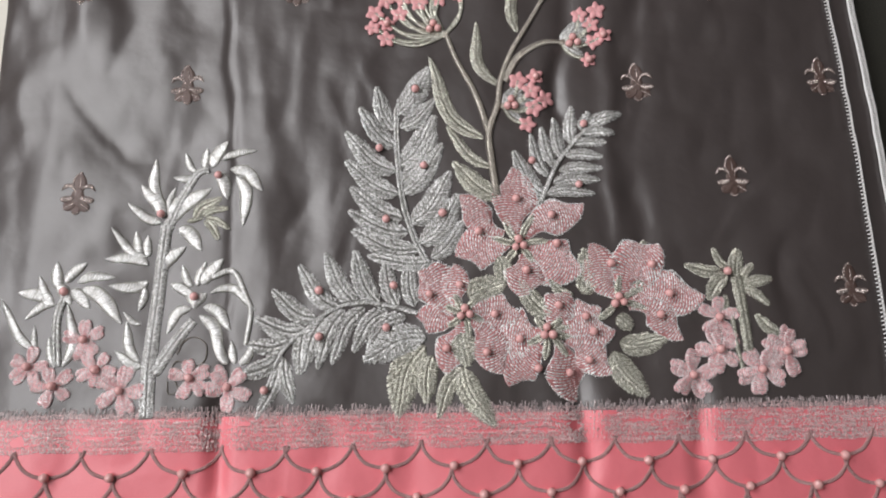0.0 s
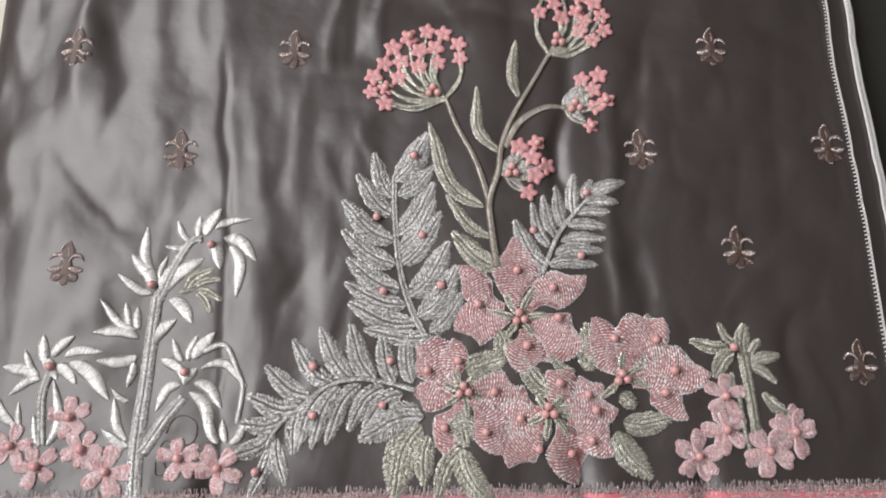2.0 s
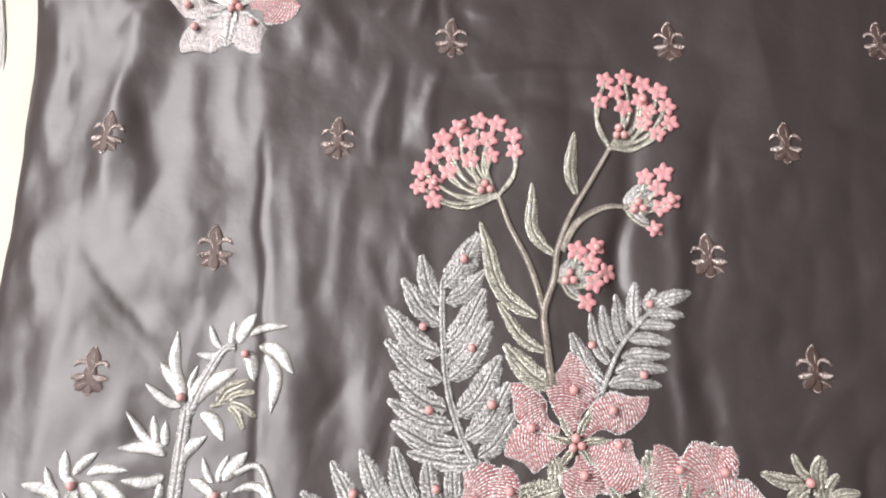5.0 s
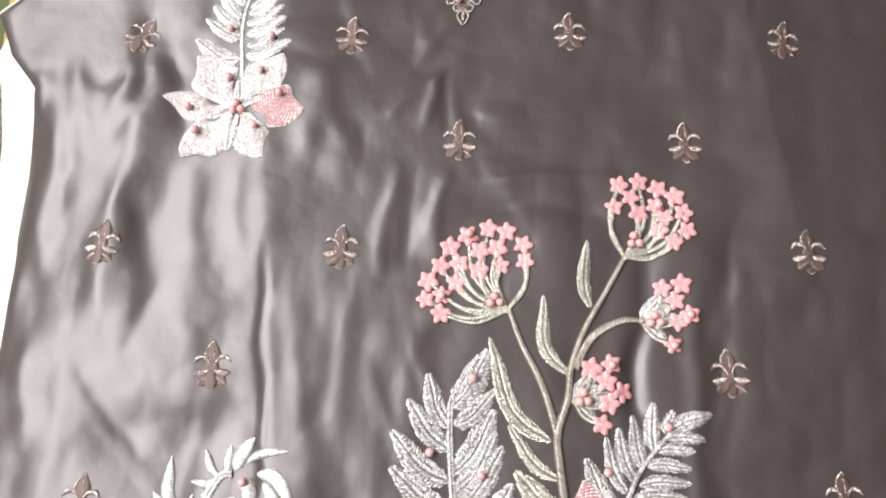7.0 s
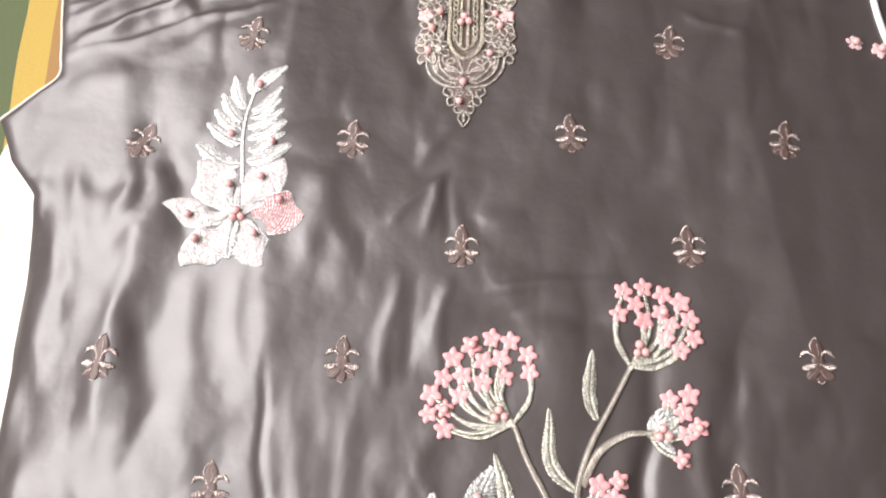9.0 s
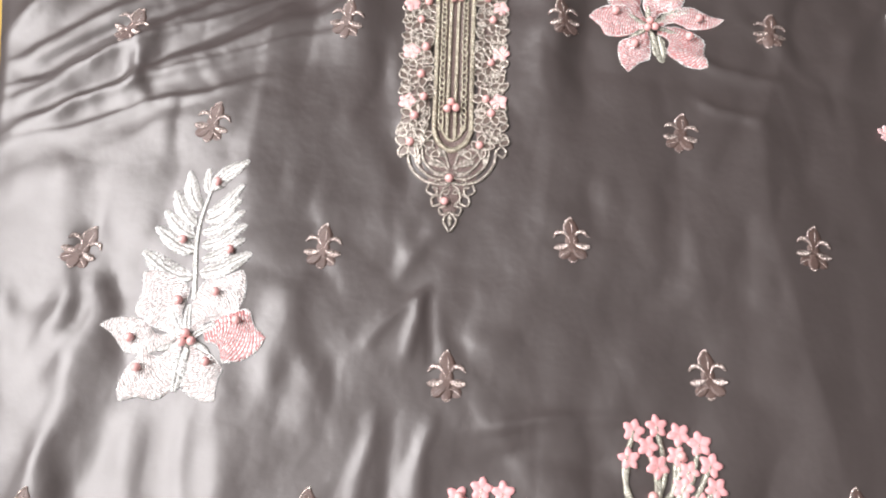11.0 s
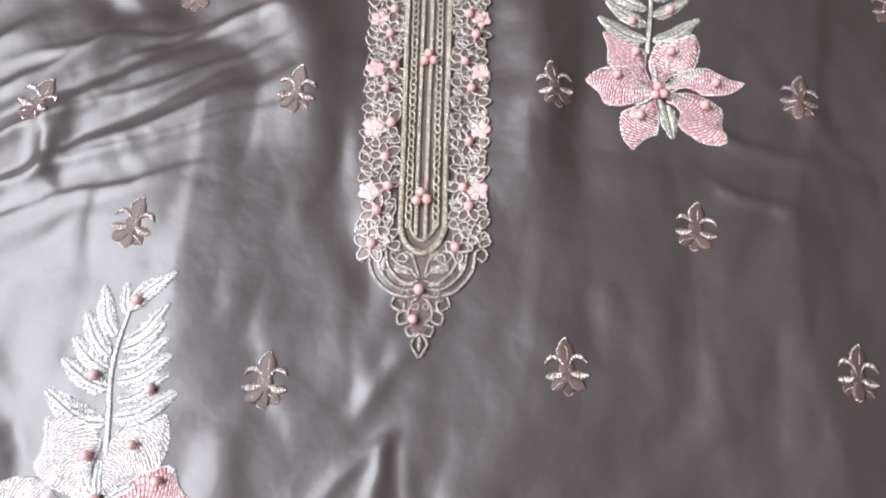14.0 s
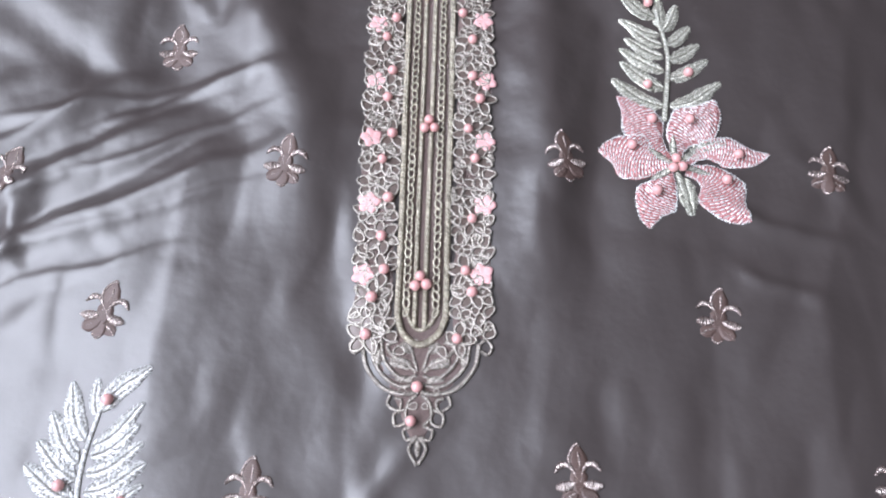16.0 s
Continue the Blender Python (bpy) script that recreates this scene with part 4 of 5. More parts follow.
# ---- small fern beside the lilies ----
fern = stem(tunic, ((86.5, 157.1), (97.2, 185.2), (110.3, 203.6), (118.7, 213.4)), 4.1, 2.6, SILVER, "fern_frond", lift=0.45, thick=0.6, label="silver stitched fern frond sewn with pearls")
for a, b, c, d, w, k in (
    (114.9, 208.3, 140.2, 223.4, 8.3, 0.1),
    (90.1, 161.2, 68.1, 193, 10.8, 0.08),
    (91.7, 175.7, 79.1, 205.7, 6.6, 0.08),
    (96.1, 182.7, 86.2, 211.4, 7.4, 0.06),
    (101.3, 189, 94.9, 219.3, 7.4, 0.04),
    (107.3, 199.4, 106.3, 227.1, 7.5, 0.05),
    (113.3, 209, 117.9, 223.6, 5.9, 0.05),
    (113.3, 207, 135.5, 208.3, 5.9, 0.06),
    (108.4, 199.8, 129.7, 201.5, 5.9, 0.06),
    (102.8, 191.1, 127.8, 191.8, 6.6, 0.06),
    (98.4, 180.1, 127.8, 183.8, 6.6, 0.06),
    (94.4, 170.8, 126.2, 175.8, 7.3, 0.08),
    (90.8, 163.2, 122.9, 165.8, 7.3, 0.08),
):
    leaf(fern, a, b, c, d, w, k, SILVER, "leaf", "leaf")
for a, b in ((80.3, 186.1), (114.1, 213.6), (111.3, 171)):
    bead(fern, a, b, 2.6)
# ---- lilies ----
lily = flower_heart(73.1, 128.9)
for a, b, c, d, w, k in (
    (71.6, 131.5, 62.6, 147.4, 4.3, 0.04),
    (74.3, 131.7, 82, 148.8, 4.3, 0.04),
    (76, 129.4, 91.9, 131.9, 4.3, 0.04),
    (75, 126.7, 82.7, 117.6, 4.2, 0.04),
    (71.5, 126.4, 64.9, 116.1, 4.2, 0.04),
    (70.2, 129.5, 56, 132.3, 4.3, 0.04),
):
    leaf(lily, a, b, c, d, w, k, SAGE, "leaf", "sepal", lift=0.6, thick=0.4)
for a, b, c, d, w, k in (
    (72.2, 136, 67.3, 181, 28.9, 0),
    (77.8, 132.6, 115, 158.8, 22.9, 0.06),
    (77.9, 127, 115.2, 114.9, 32.1, -0.06),
    (76.1, 123.1, 79.4, 93.9, 26, 0),
    (66.9, 129.3, 32.7, 118.8, 28.4, -0.06),
    (63.8, 135.6, 31.9, 159.3, 19.1, 0.06),
):
    leaf(lily, a, b, c, d, w, k, PETAL, "petal", "petal", lift=0.3, thick=0.35)
for a, b in ((70.5, 158.9), (93.3, 149), (97.2, 130.3), (78.2, 112.1), (46.9, 135.4)):
    bead(lily, a, b, 3.6)
bead_trio(lily, 73.1, 128.9, 3.6)
lily = flower_heart(40.4, 82.1)
for a, b, c, d, w, k in (
    (39, 84.5, 33.5, 93.9, 4.2, 0.04),
    (42.1, 84.4, 48.5, 93.3, 4.2, 0.04),
    (43, 80.9, 53.6, 76, 4.1, 0.04),
    (41, 79.3, 43.8, 65.8, 4.1, 0.04),
    (38.3, 80.2, 30.6, 73.5, 4.1, 0.04),
    (37.8, 83, 28.2, 86.3, 4.1, 0.04),
):
    leaf(lily, a, b, c, d, w, k, SAGE, "leaf", "sepal", lift=0.6, thick=0.4)
for a, b, c, d, w, k in (
    (34.4, 82.5, 8.8, 111.9, 29.3, -0.06),
    (37.8, 86.2, 32.2, 114, 17.9, 0.04),
    (45, 84.1, 75.3, 84.3, 22.1, 0),
    (34.5, 78.9, 9.7, 79.4, 18.4, 0.04),
    (38.2, 77.3, 31.6, 43.8, 22.5, 0),
    (44.2, 77.7, 66.8, 46.7, 24, 0.05),
):
    leaf(lily, a, b, c, d, w, k, PETAL, "petal", "petal", lift=0.3, thick=0.35)
for a, b, c, d, w, k in (
    (42.2, 91.9, 65.1, 103.3, 16, 0.05),
    (38.5, 70.3, 43.9, 49.6, 14.9, 0),
):
    leaf(lily, a, b, c, d, w, k, SAGE, "leaf", "sepal", lift=0.4)
for a, b in ((17.8, 93.1), (36.4, 99.9), (58.9, 82.7), (30.1, 60), (54.8, 58.9)):
    bead(lily, a, b, 3.6)
bead_trio(lily, 40.4, 82.1, 3.6)
lily = flower_heart(92.3, 73.1)
for a, b, c, d, w, k in (
    (94.2, 75.2, 100.9, 82.4, 4.2, 0.04),
    (95, 73.9, 107.5, 77.6, 4.2, 0.04),
    (95, 72.5, 109.7, 69.4, 4.1, 0.04),
    (94.2, 71.1, 105.5, 58.9, 4.1, 0.04),
    (92, 70.3, 90.9, 56, 4.1, 0.04),
    (89.8, 71.6, 79.9, 65.2, 4.1, 0.04),
    (90.6, 75.3, 84.9, 82.8, 4.2, 0.04),
):
    leaf(lily, a, b, c, d, w, k, SAGE, "leaf", "sepal", lift=0.6, thick=0.4)
for a, b, c, d, w, k in (
    (89.8, 72.3, 58, 67.8, 31.9, 0),
    (95.1, 76.8, 104.4, 100.7, 20.8, 0.04),
    (97.5, 79.8, 126.1, 91, 18.6, 0),
    (98.7, 73.5, 135.3, 76.8, 23.5, 0),
    (103.3, 68.4, 133.1, 50.1, 20.5, 0.06),
    (98.7, 68.2, 112.1, 31.9, 23.9, -0.04),
    (88.1, 65.2, 69.4, 38.9, 22.5, -0.05),
):
    leaf(lily, a, b, c, d, w, k, PETAL, "petal", "petal", lift=0.3, thick=0.35)
for a, b in ((75, 68), (98.4, 90.2), (115.7, 84.3), (120.7, 75.3), (118.3, 57.6), (106.7, 49.4), (86.7, 50.8)):
    bead(lily, a, b, 3.6)
bead_trio(lily, 92.3, 73.1, 3.6)
lily = flower_heart(136.9, 95.2)
for a, b, c, d, w, k in (
    (137.2, 98.1, 138.5, 112.8, 4.2, 0.04),
    (139.4, 96.8, 153.8, 105.6, 4.2, 0.04),
    (139.7, 94.7, 156.6, 91.7, 4.2, 0.04),
    (134.8, 93.1, 124.2, 82.7, 4.2, 0.04),
):
    leaf(lily, a, b, c, d, w, k, SAGE, "leaf", "sepal", lift=0.6, thick=0.4)
for a, b, c, d, w, k in (
    (135.5, 98.8, 118.8, 132.3, 25.5, 0.05),
    (141.7, 100.9, 164.1, 134.8, 31.5, 0.12),
    (141.6, 97.3, 192.8, 101.9, 29, 0.05),
    (143.4, 92, 178.1, 73.4, 18.7, 0.14),
):
    leaf(lily, a, b, c, d, w, k, PETAL, "petal", "petal", lift=0.3, thick=0.35)
for a, b, c, d, w, k in (
    (136.1, 86.2, 146.1, 78.8, 9.1, 0),
):
    leaf(lily, a, b, c, d, w, k, SAGE, "leaf", "sepal", lift=0.4)
for a, b in ((132, 119.5), (158.3, 120.3), (169.2, 102.1), (163.1, 88.3)):
    bead(lily, a, b, 3.6)
bead_trio(lily, 136.9, 95.2, 3.6)
stem(tunic, ((121, 130.9), (127.6, 116.7), (127.5, 98.3)), 1.5, 1.5, STEM, "tendril")
# ---- stems and umbels ----
stalk = stem(tunic, ((58.3, 160.6), (53.8, 184.7), (51.5, 204.6), (56.7, 225.6), (58, 243.3), (64.8, 265.4), (76.3, 288.6), (87.5, 311.5)), 5.6, 3.3, STEM, "stalk", lift=0.5, label="grey-green stitched stalk with branches")
stem(stalk, ((51.6, 203.9), (41.3, 231.2), (27.8, 254.9), (19.6, 273.8)), 5.1, 3.4, STEM, "stem")
stem(stalk, ((59.8, 242.7), (69.5, 261.5), (84.9, 272.7), (99.7, 275.5)), 6.9, 3.1, STEM, "stem")
for a, b, c, d, w, k in (
    (48, 200.2, 8.8, 256.8, 9.5, 0.14),
    (53.4, 180, 22.9, 207.2, 6.8, 0.1),
    (55.7, 160.4, 28.2, 182.5, 11.3, 0.06),
):
    leaf(stalk, a, b, c, d, w, k, SAGE, "leaf", "leaf")
for a, b, c, d, w, k in (
    (56.4, 239.6, 39.5, 285.2, 7.4, 0.16),
    (68.5, 279.7, 64.7, 321.7, 7.2, 0.08),
):
    leaf(stalk, a, b, c, d, w, k, SAGE, "leaf", "leaf")
for a, b, c, d, w, k in (
    (59.3, 160.2, 28.6, 181.8, 12.6, 0.08),
):
    leaf(stalk, a, b, c, d, w, k, SAGE, "leaf", "leaf")
umbel = umbel_heart(18.6, 273.7)
for x, y in ((3.7, 323.8), (15, 322.6), (-8.6, 318), (-18.8, 309.8), (-0.7, 309.1), (9.9, 311.6), (25.6, 315), (-23.8, 297.5), (-12.6, 300), (-0.5, 296.6), (12.8, 300.8), (27.3, 304.4), (-30.4, 287.4), (-13.4, 287.9), (-31.1, 275.8), (-21.5, 279.3), (-21.2, 267.9)):
    ray(umbel, 18.6, 273.7, x, y)
    star(umbel, x, y)
for a, b in ((-21.5, 278.9), (-8, 318.9)):
    bead(umbel, a, b, 3.0)
bead_trio(umbel, 10.5, 278.1, 2.8)
umbel = umbel_heart(88.5, 313.1)
for x, y in ((83.7, 359.9), (96.2, 363.1), (108.5, 359.8), (91.2, 352.2), (81.1, 345.2), (119.2, 355.6), (106.8, 348.4), (96.6, 342.3), (124.4, 344.9), (112.7, 341), (109.5, 332.5), (118, 325.1), (126.3, 333.3)):
    ray(umbel, 88.5, 313.1, x, y)
    star(umbel, x, y)
for a, b in ((108.6, 348.6),):
    bead(umbel, a, b, 3.0)
bead_trio(umbel, 94.1, 324, 2.8)
umbel = umbel_heart(99.7, 275.1)
for x, y in ((111.1, 295.5), (122.5, 298.8), (119.3, 288.4), (127.9, 280.6), (120.8, 275.9), (117.8, 261.8)):
    ray(umbel, 99.7, 275.1, x, y)
    star(umbel, x, y)
for a, b, c, d, w, k in (
    (99.7, 275.1, 108.5, 291, 5.1, 0.05),
    (99.7, 275.1, 117.4, 293.5, 5.1, 0.05),
    (99.7, 275.1, 115, 285.4, 5.1, 0.05),
    (99.7, 275.1, 121.7, 279.4, 5.1, 0.05),
    (99.7, 275.1, 116.2, 275.8, 5.1, 0.05),
    (99.7, 275.1, 113.8, 264.7, 5.1, 0.05),
    (99.7, 275.1, 111.8, 280.1, 8.8, 0),
):
    leaf(umbel, a, b, c, d, w, k, SILVER, "leaf", "fan", lift=0.1)
for a, b in ((117.8, 261.1), (127.2, 280.2)):
    bead(umbel, a, b, 3.0)
bead_trio(umbel, 107.1, 275.4, 2.8)
umbel = umbel_heart(60.2, 224.2)
for x, y in ((69.8, 243.6), (81.4, 247.1), (79, 236.7), (88.8, 231.6), (81.1, 224.3), (77, 211.9)):
    ray(umbel, 60.2, 224.2, x, y)
    star(umbel, x, y)
for a, b, c, d, w, k in (
    (60.2, 224.2, 67.6, 239.3, 5, 0.05),
    (60.2, 224.2, 76.7, 242, 5, 0.05),
    (60.2, 224.2, 74.8, 233.9, 5, 0.05),
    (60.2, 224.2, 82.5, 229.9, 5, 0.05),
    (60.2, 224.2, 76.5, 224.3, 4.9, 0.05),
    (60.2, 224.2, 73.4, 214.6, 4.9, 0.05),
    (60.2, 224.2, 71.8, 229.1, 8.5, 0),
):
    leaf(umbel, a, b, c, d, w, k, SILVER, "leaf", "fan", lift=0.1)
for a, b in ((81.5, 246.4),):
    bead(umbel, a, b, 3.0)
bead_trio(umbel, 65.3, 226, 2.8)
# ---- small sprig beside the lilies ----
sprig = stem(tunic, ((213, 115.9), (216.2, 90.5), (218.7, 68.5)), 7.4, 5.9, SAGE, "leafy_branch", label="short sage-silver stitched sprig")
stem(sprig, ((208.5, 95.5), (211, 72.3), (214.5, 56.7)), 3.3, 2.9, SAGE, "stem")
for a, b, c, d, w, k in (
    (204, 119.1, 179.5, 121.4, 7.4, 0.08),
    (208.5, 121.2, 198.4, 133.7, 5.1, 0.12),
    (213, 115.1, 214.6, 133.9, 8.6, 0.05),
    (217.2, 111.7, 223.7, 124.7, 5.1, 0.1),
    (216.3, 107.9, 235.7, 115.3, 7, 0.08),
    (217, 106.9, 232.9, 97.9, 5.8, 0.1),
    (207.6, 116.3, 194.1, 99.4, 9.3, -0.08),
    (238.7, 80.2, 223.5, 91.6, 6.9, 0.08),
    (206.3, 88.1, 205.5, 103.3, 4.6, 0.05),
):
    leaf(sprig, a, b, c, d, w, k, SAGE, "leaf", "leaf")
for a, b in ((206.9, 118.5),):
    bead(sprig, a, b, 2.4)
# ---- twin corsage motifs on the bodice ----
# frond and sepals PALE, SAGE on the twin: glare put into their colour
fern = stem(tunic, ((-164.6, 412.2), (-170.6, 451.4), (-167.1, 483.7)), 3.3, 2.2, PALE, "fern_frond", lift=0.35, thick=0.35, label="silver stitched frond sewn with pearls, coloured paler for window glare")
for a, b, c, d, w, k in (
    (-170.8, 466.6, -183.2, 492.3, 9, 0.08),
    (-171.9, 456.9, -189.3, 478.3, 9.4, 0.06),
    (-171.1, 450.1, -192.9, 465.6, 8.9, 0.06),
    (-169.7, 441.7, -195.9, 454.9, 9.7, 0.06),
    (-167.7, 425.9, -200.7, 439.5, 12.4, 0.1),
    (-168.1, 477.8, -171.6, 494.2, 5.7, 0.05),
    (-166, 479.4, -147.6, 500.8, 9.5, 0.1),
    (-167.4, 464.7, -147.6, 484.9, 7.1, -0.08),
    (-167.8, 460.3, -147.7, 475.1, 8, -0.08),
    (-168.5, 452.9, -144.5, 467.5, 8, -0.08),
    (-167.2, 445.3, -141.8, 459.4, 8.8, -0.08),
    (-165.7, 436.1, -141.2, 450.5, 6.9, -0.06),
    (-165.1, 428.6, -136.1, 442, 10.1, -0.08),
):
    leaf(fern, a, b, c, d, w, k, PALE, "leaf", "leaf")
for a, b in ((-177.9, 447.4), (-164.1, 484.9), (-148.8, 442.6)):
    bead(fern, a, b, 2.6)
lily = flower_heart(-163.2, 389.2)
for a, b, c, d, w, k in (
    (-165.9, 390.6, -181.2, 398.5, 4.3, 0.04),
    (-163.6, 392.3, -166.3, 409.6, 4.3, 0.04),
    (-160.8, 390.7, -148.4, 399, 4.3, 0.04),
    (-160.4, 387.7, -149.1, 381.9, 4.2, 0.04),
    (-163.3, 386.1, -163.6, 373.5, 4.2, 0.04),
    (-165.8, 388.1, -181.8, 381.8, 4.2, 0.04),
):
    leaf(lily, a, b, c, d, w, k, PALE, "leaf", "sepal", lift=0.6, thick=0.4)
# glare painted on five petals by their paler material; the sixth keeps PETAL
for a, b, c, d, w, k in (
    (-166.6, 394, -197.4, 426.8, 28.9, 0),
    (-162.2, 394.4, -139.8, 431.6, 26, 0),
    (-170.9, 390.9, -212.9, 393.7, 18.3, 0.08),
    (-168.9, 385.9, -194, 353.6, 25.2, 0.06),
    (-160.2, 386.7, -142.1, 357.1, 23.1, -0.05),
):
    leaf(lily, a, b, c, d, w, k, GLARE_PETAL, "petal", "petal", lift=0.3, thick=0.35)
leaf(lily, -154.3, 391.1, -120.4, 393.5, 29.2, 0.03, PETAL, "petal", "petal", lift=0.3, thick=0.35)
for a, b, c, d, w, k in (
    (-165.7, 382.3, -165.4, 360.5, 9.2, 0),
    (-162.3, 390.4, -177.9, 409.1, 5.5, 0.05),
):
    leaf(lily, a, b, c, d, w, k, PALE, "leaf", "sepal", lift=0.4)
for a, b in ((-172.6, 410.7), (-151.8, 416.6), (-137.5, 401.6), (-195, 387.7), (-187.5, 371.6), (-150.2, 377.4)):
    bead(lily, a, b, 3.6)
bead_trio(lily, -163.2, 389.2, 3.6)
fern = stem(tunic, ((94.4, 650.2), (97.7, 686.9), (93, 714.8), (91.7, 724.4)), 3.4, 2.2, SAGE, "fern_frond", lift=0.45, thick=0.6, label="sage-silver stitched frond sewn with pearls")
for a, b, c, d, w, k in (
    (91.4, 715.8, 71.3, 731.3, 8, 0.05),
    (94.2, 704.5, 71.3, 714.8, 5.8, 0.08),
    (94.9, 697, 75.4, 710.5, 6.2, 0.06),
    (95.3, 689.6, 74.3, 702.4, 6.5, 0.06),
    (95.6, 681.6, 71.3, 695.7, 6.4, 0.06),
    (95.5, 670.7, 71.8, 687.6, 7.4, 0.06),
    (94.8, 660, 66.9, 676.9, 8.3, 0.08),
    (93.8, 709.1, 93.5, 729.3, 6.6, 0),
    (95.3, 706.9, 103.9, 726.3, 6.6, -0.05),
    (97.2, 698, 111, 712.5, 6.9, -0.05),
    (97.8, 688.7, 115.5, 700.7, 7.1, -0.06),
    (98, 678.1, 120.1, 691, 7.1, -0.06),
    (97.3, 660.2, 126.2, 676.9, 8.3, -0.08),
):
    leaf(fern, a, b, c, d, w, k, SAGE, "leaf", "leaf")
for a, b in ((87.1, 724.8), (85.9, 672.4), (108.2, 681.2)):
    bead(fern, a, b, 2.6)
lily = flower_heart(98.8, 623.9)
for a, b, c, d, w, k in (
    (96.8, 625.1, 84.5, 632.9, 3.5, 0.04),
    (98.8, 626.5, 98.5, 642.9, 3.5, 0.04),
    (100.9, 625.5, 113.6, 635.5, 3.5, 0.04),
    (101.1, 623.4, 118.6, 619.6, 3.5, 0.04),
    (99.3, 621.4, 102.1, 608.7, 3.5, 0.04),
    (96.6, 622.5, 85.5, 615.2, 3.5, 0.04),
):
    leaf(lily, a, b, c, d, w, k, SAGE, "leaf", "sepal", lift=0.6, thick=0.4)
for a, b, c, d, w, k in (
    (96.5, 627.3, 69.6, 665.6, 20.9, 0),
    (100.5, 629.3, 121.7, 665.8, 24.6, 0.05),
    (95.2, 624.9, 58.8, 630.2, 25.9, 0),
    (95.7, 621.3, 84.5, 587.9, 20.7, -0.04),
    (104.1, 622, 136, 595.1, 25, 0.08),
    (105.5, 625.7, 149.2, 634.9, 15.8, 0.1),
):
    leaf(lily, a, b, c, d, w, k, PETAL, "petal", "petal", lift=0.3, thick=0.35)
for a, b, c, d, w, k in (
    (103, 618, 106.7, 596.5, 8.2, 0),
    (106.5, 627.5, 128.4, 640.7, 7.1, 0.1),
):
    leaf(lily, a, b, c, d, w, k, SAGE, "leaf", "sepal", lift=0.4)
for a, b in ((87.1, 650.3), (107, 651.2), (75.7, 633.3), (87.8, 608), (124.4, 617.1), (131.7, 632.5)):
    bead(lily, a, b, 3.6)
bead_trio(lily, 98.8, 623.9, 3.6)
# ---- scattered bronze motifs ----
for x, y, turn in ((-210.4, 145.6, 1), (278, 258.9, 6), (213.5, 182.9, 6), (287, 113.7, 6), (-236.7, 438.9, -17), (-96.6, 450.4, 0), (48.5, 465.9, 6), (191.3, 472.3, -5), (-18.9, 380.4, 3), (126, 392.9, 6), (-228.9, 292, -3), (-85.4, 303.1, 3), (200.3, 325.1, 5), (-151.1, 225.2, 6)):
    bronze_sprig(x, y, turn)
for x, y, turn in ((150.9, 247.1, 6), (267, 406.1, 6), (-242.8, 593.9, -21), (-101.5, 608.6, -5), (40.6, 622.1, 13), (178.9, 627, -9), (-175.5, 525.8, -9), (116.4, 544.7, -7), (-310.8, 651.3, -17), (242.6, 696.7, -2), (-172.6, 678.2, 3)):
    bronze_sprig(x, y, turn)

# ---- neck placket ----
def nk(b, a):
    """Across and along the placket (mm from its lower tip) to the cloth."""
    return (-23.7 + 0.999 * b - 0.0449 * a, 466.3 + 0.0449 * b + 0.999 * a)


def ring_mesh(name, rx, ry, r, mat, fill=None, wob=0.0):
    """A loop of twisted thread, with a sequin sewn inside where fill is given."""
    n, m, verts, faces, uv = 22, 6, [], [], []
    for i in range(n):
        a = 2 * math.pi * i / n
        k = 1 + wob * math.cos(3 * a + 1)
        for j in range(m):
            c = 2 * math.pi * j / m
            rr = r * (1 + 0.4 * (i % 2))
            verts.append(((rx * k + rr * math.cos(c)) * math.cos(a) * MM, (ry * k + rr * math.cos(c)) * math.sin(a) * MM, rr * (1 + math.sin(c)) * MM))
            uv.append((i * 1.0, j * 0.5))
    for i in range(n):
        for j in range(m):
            faces.append((i * m + j, ((i + 1) % n) * m + j, ((i + 1) % n) * m + (j + 1) % m, i * m + (j + 1) % m))
    kinds = [0] * len(faces)
    if fill:
        base = len(verts)
        verts.append((0, 0, 0.75 * r * MM))
        uv.append((0, 0))
        for i in range(n):
            a = 2 * math.pi * i / n
            verts.append((rx * 0.95 * math.cos(a) * MM, ry * 0.95 * math.sin(a) * MM, 0.45 * r * MM))
            uv.append((0, 0))
        for i in range(n):
            faces.append((base, base + 1 + i, base + 1 + (i + 1) % n))
            kinds.append(1)
    me = bpy.data.meshes.new(name)
    me.from_pydata(verts, [], faces)
    me.materials.append(mat)
    if fill:
        me.materials.append(fill)
    me.polygons.foreach_set("material_index", kinds)
    me.polygons.foreach_set("use_smooth", [k == 0 for k in kinds])
    layer = me.uv_layers.new(name="stitch")
    for l in me.loops:
        layer.data[l.index].uv = uv[l.vertex_index]
    return me


placket = stem(tunic, (nk(0.3, 56), nk(0.3, 130), nk(0, 230), nk(0, 330)), 25, 28, DUSK, "neck_placket", lift=0.1, thick=0.5, n=20, label="neck placket with gold cords, sequin loops and pearls")
for b0, b1, w, mat in ((-11.6, -12.4, 3.4, GOLD), (-3.4, -3.0, 2.7, GOLD), (1.5, 2.2, 2.7, GOLD), (11.6, 12.2, 3.4, GOLD)):
    stem(placket, (nk(b0, 68 if abs(b0) > 5 else 62), nk(b0, 120), nk(b1, 200), nk(b1, 330)), w, w, mat, "cord", lift=0.7, thick=1.3, n=24)
stem(placket, (nk(-11.6, 68), nk(-8.5, 59.5), nk(-0.6, 54.5), nk(7.8, 59.5), nk(11.6, 68)), 3.4, 3.4, GOLD, "cord", lift=0.8, thick=1.3)
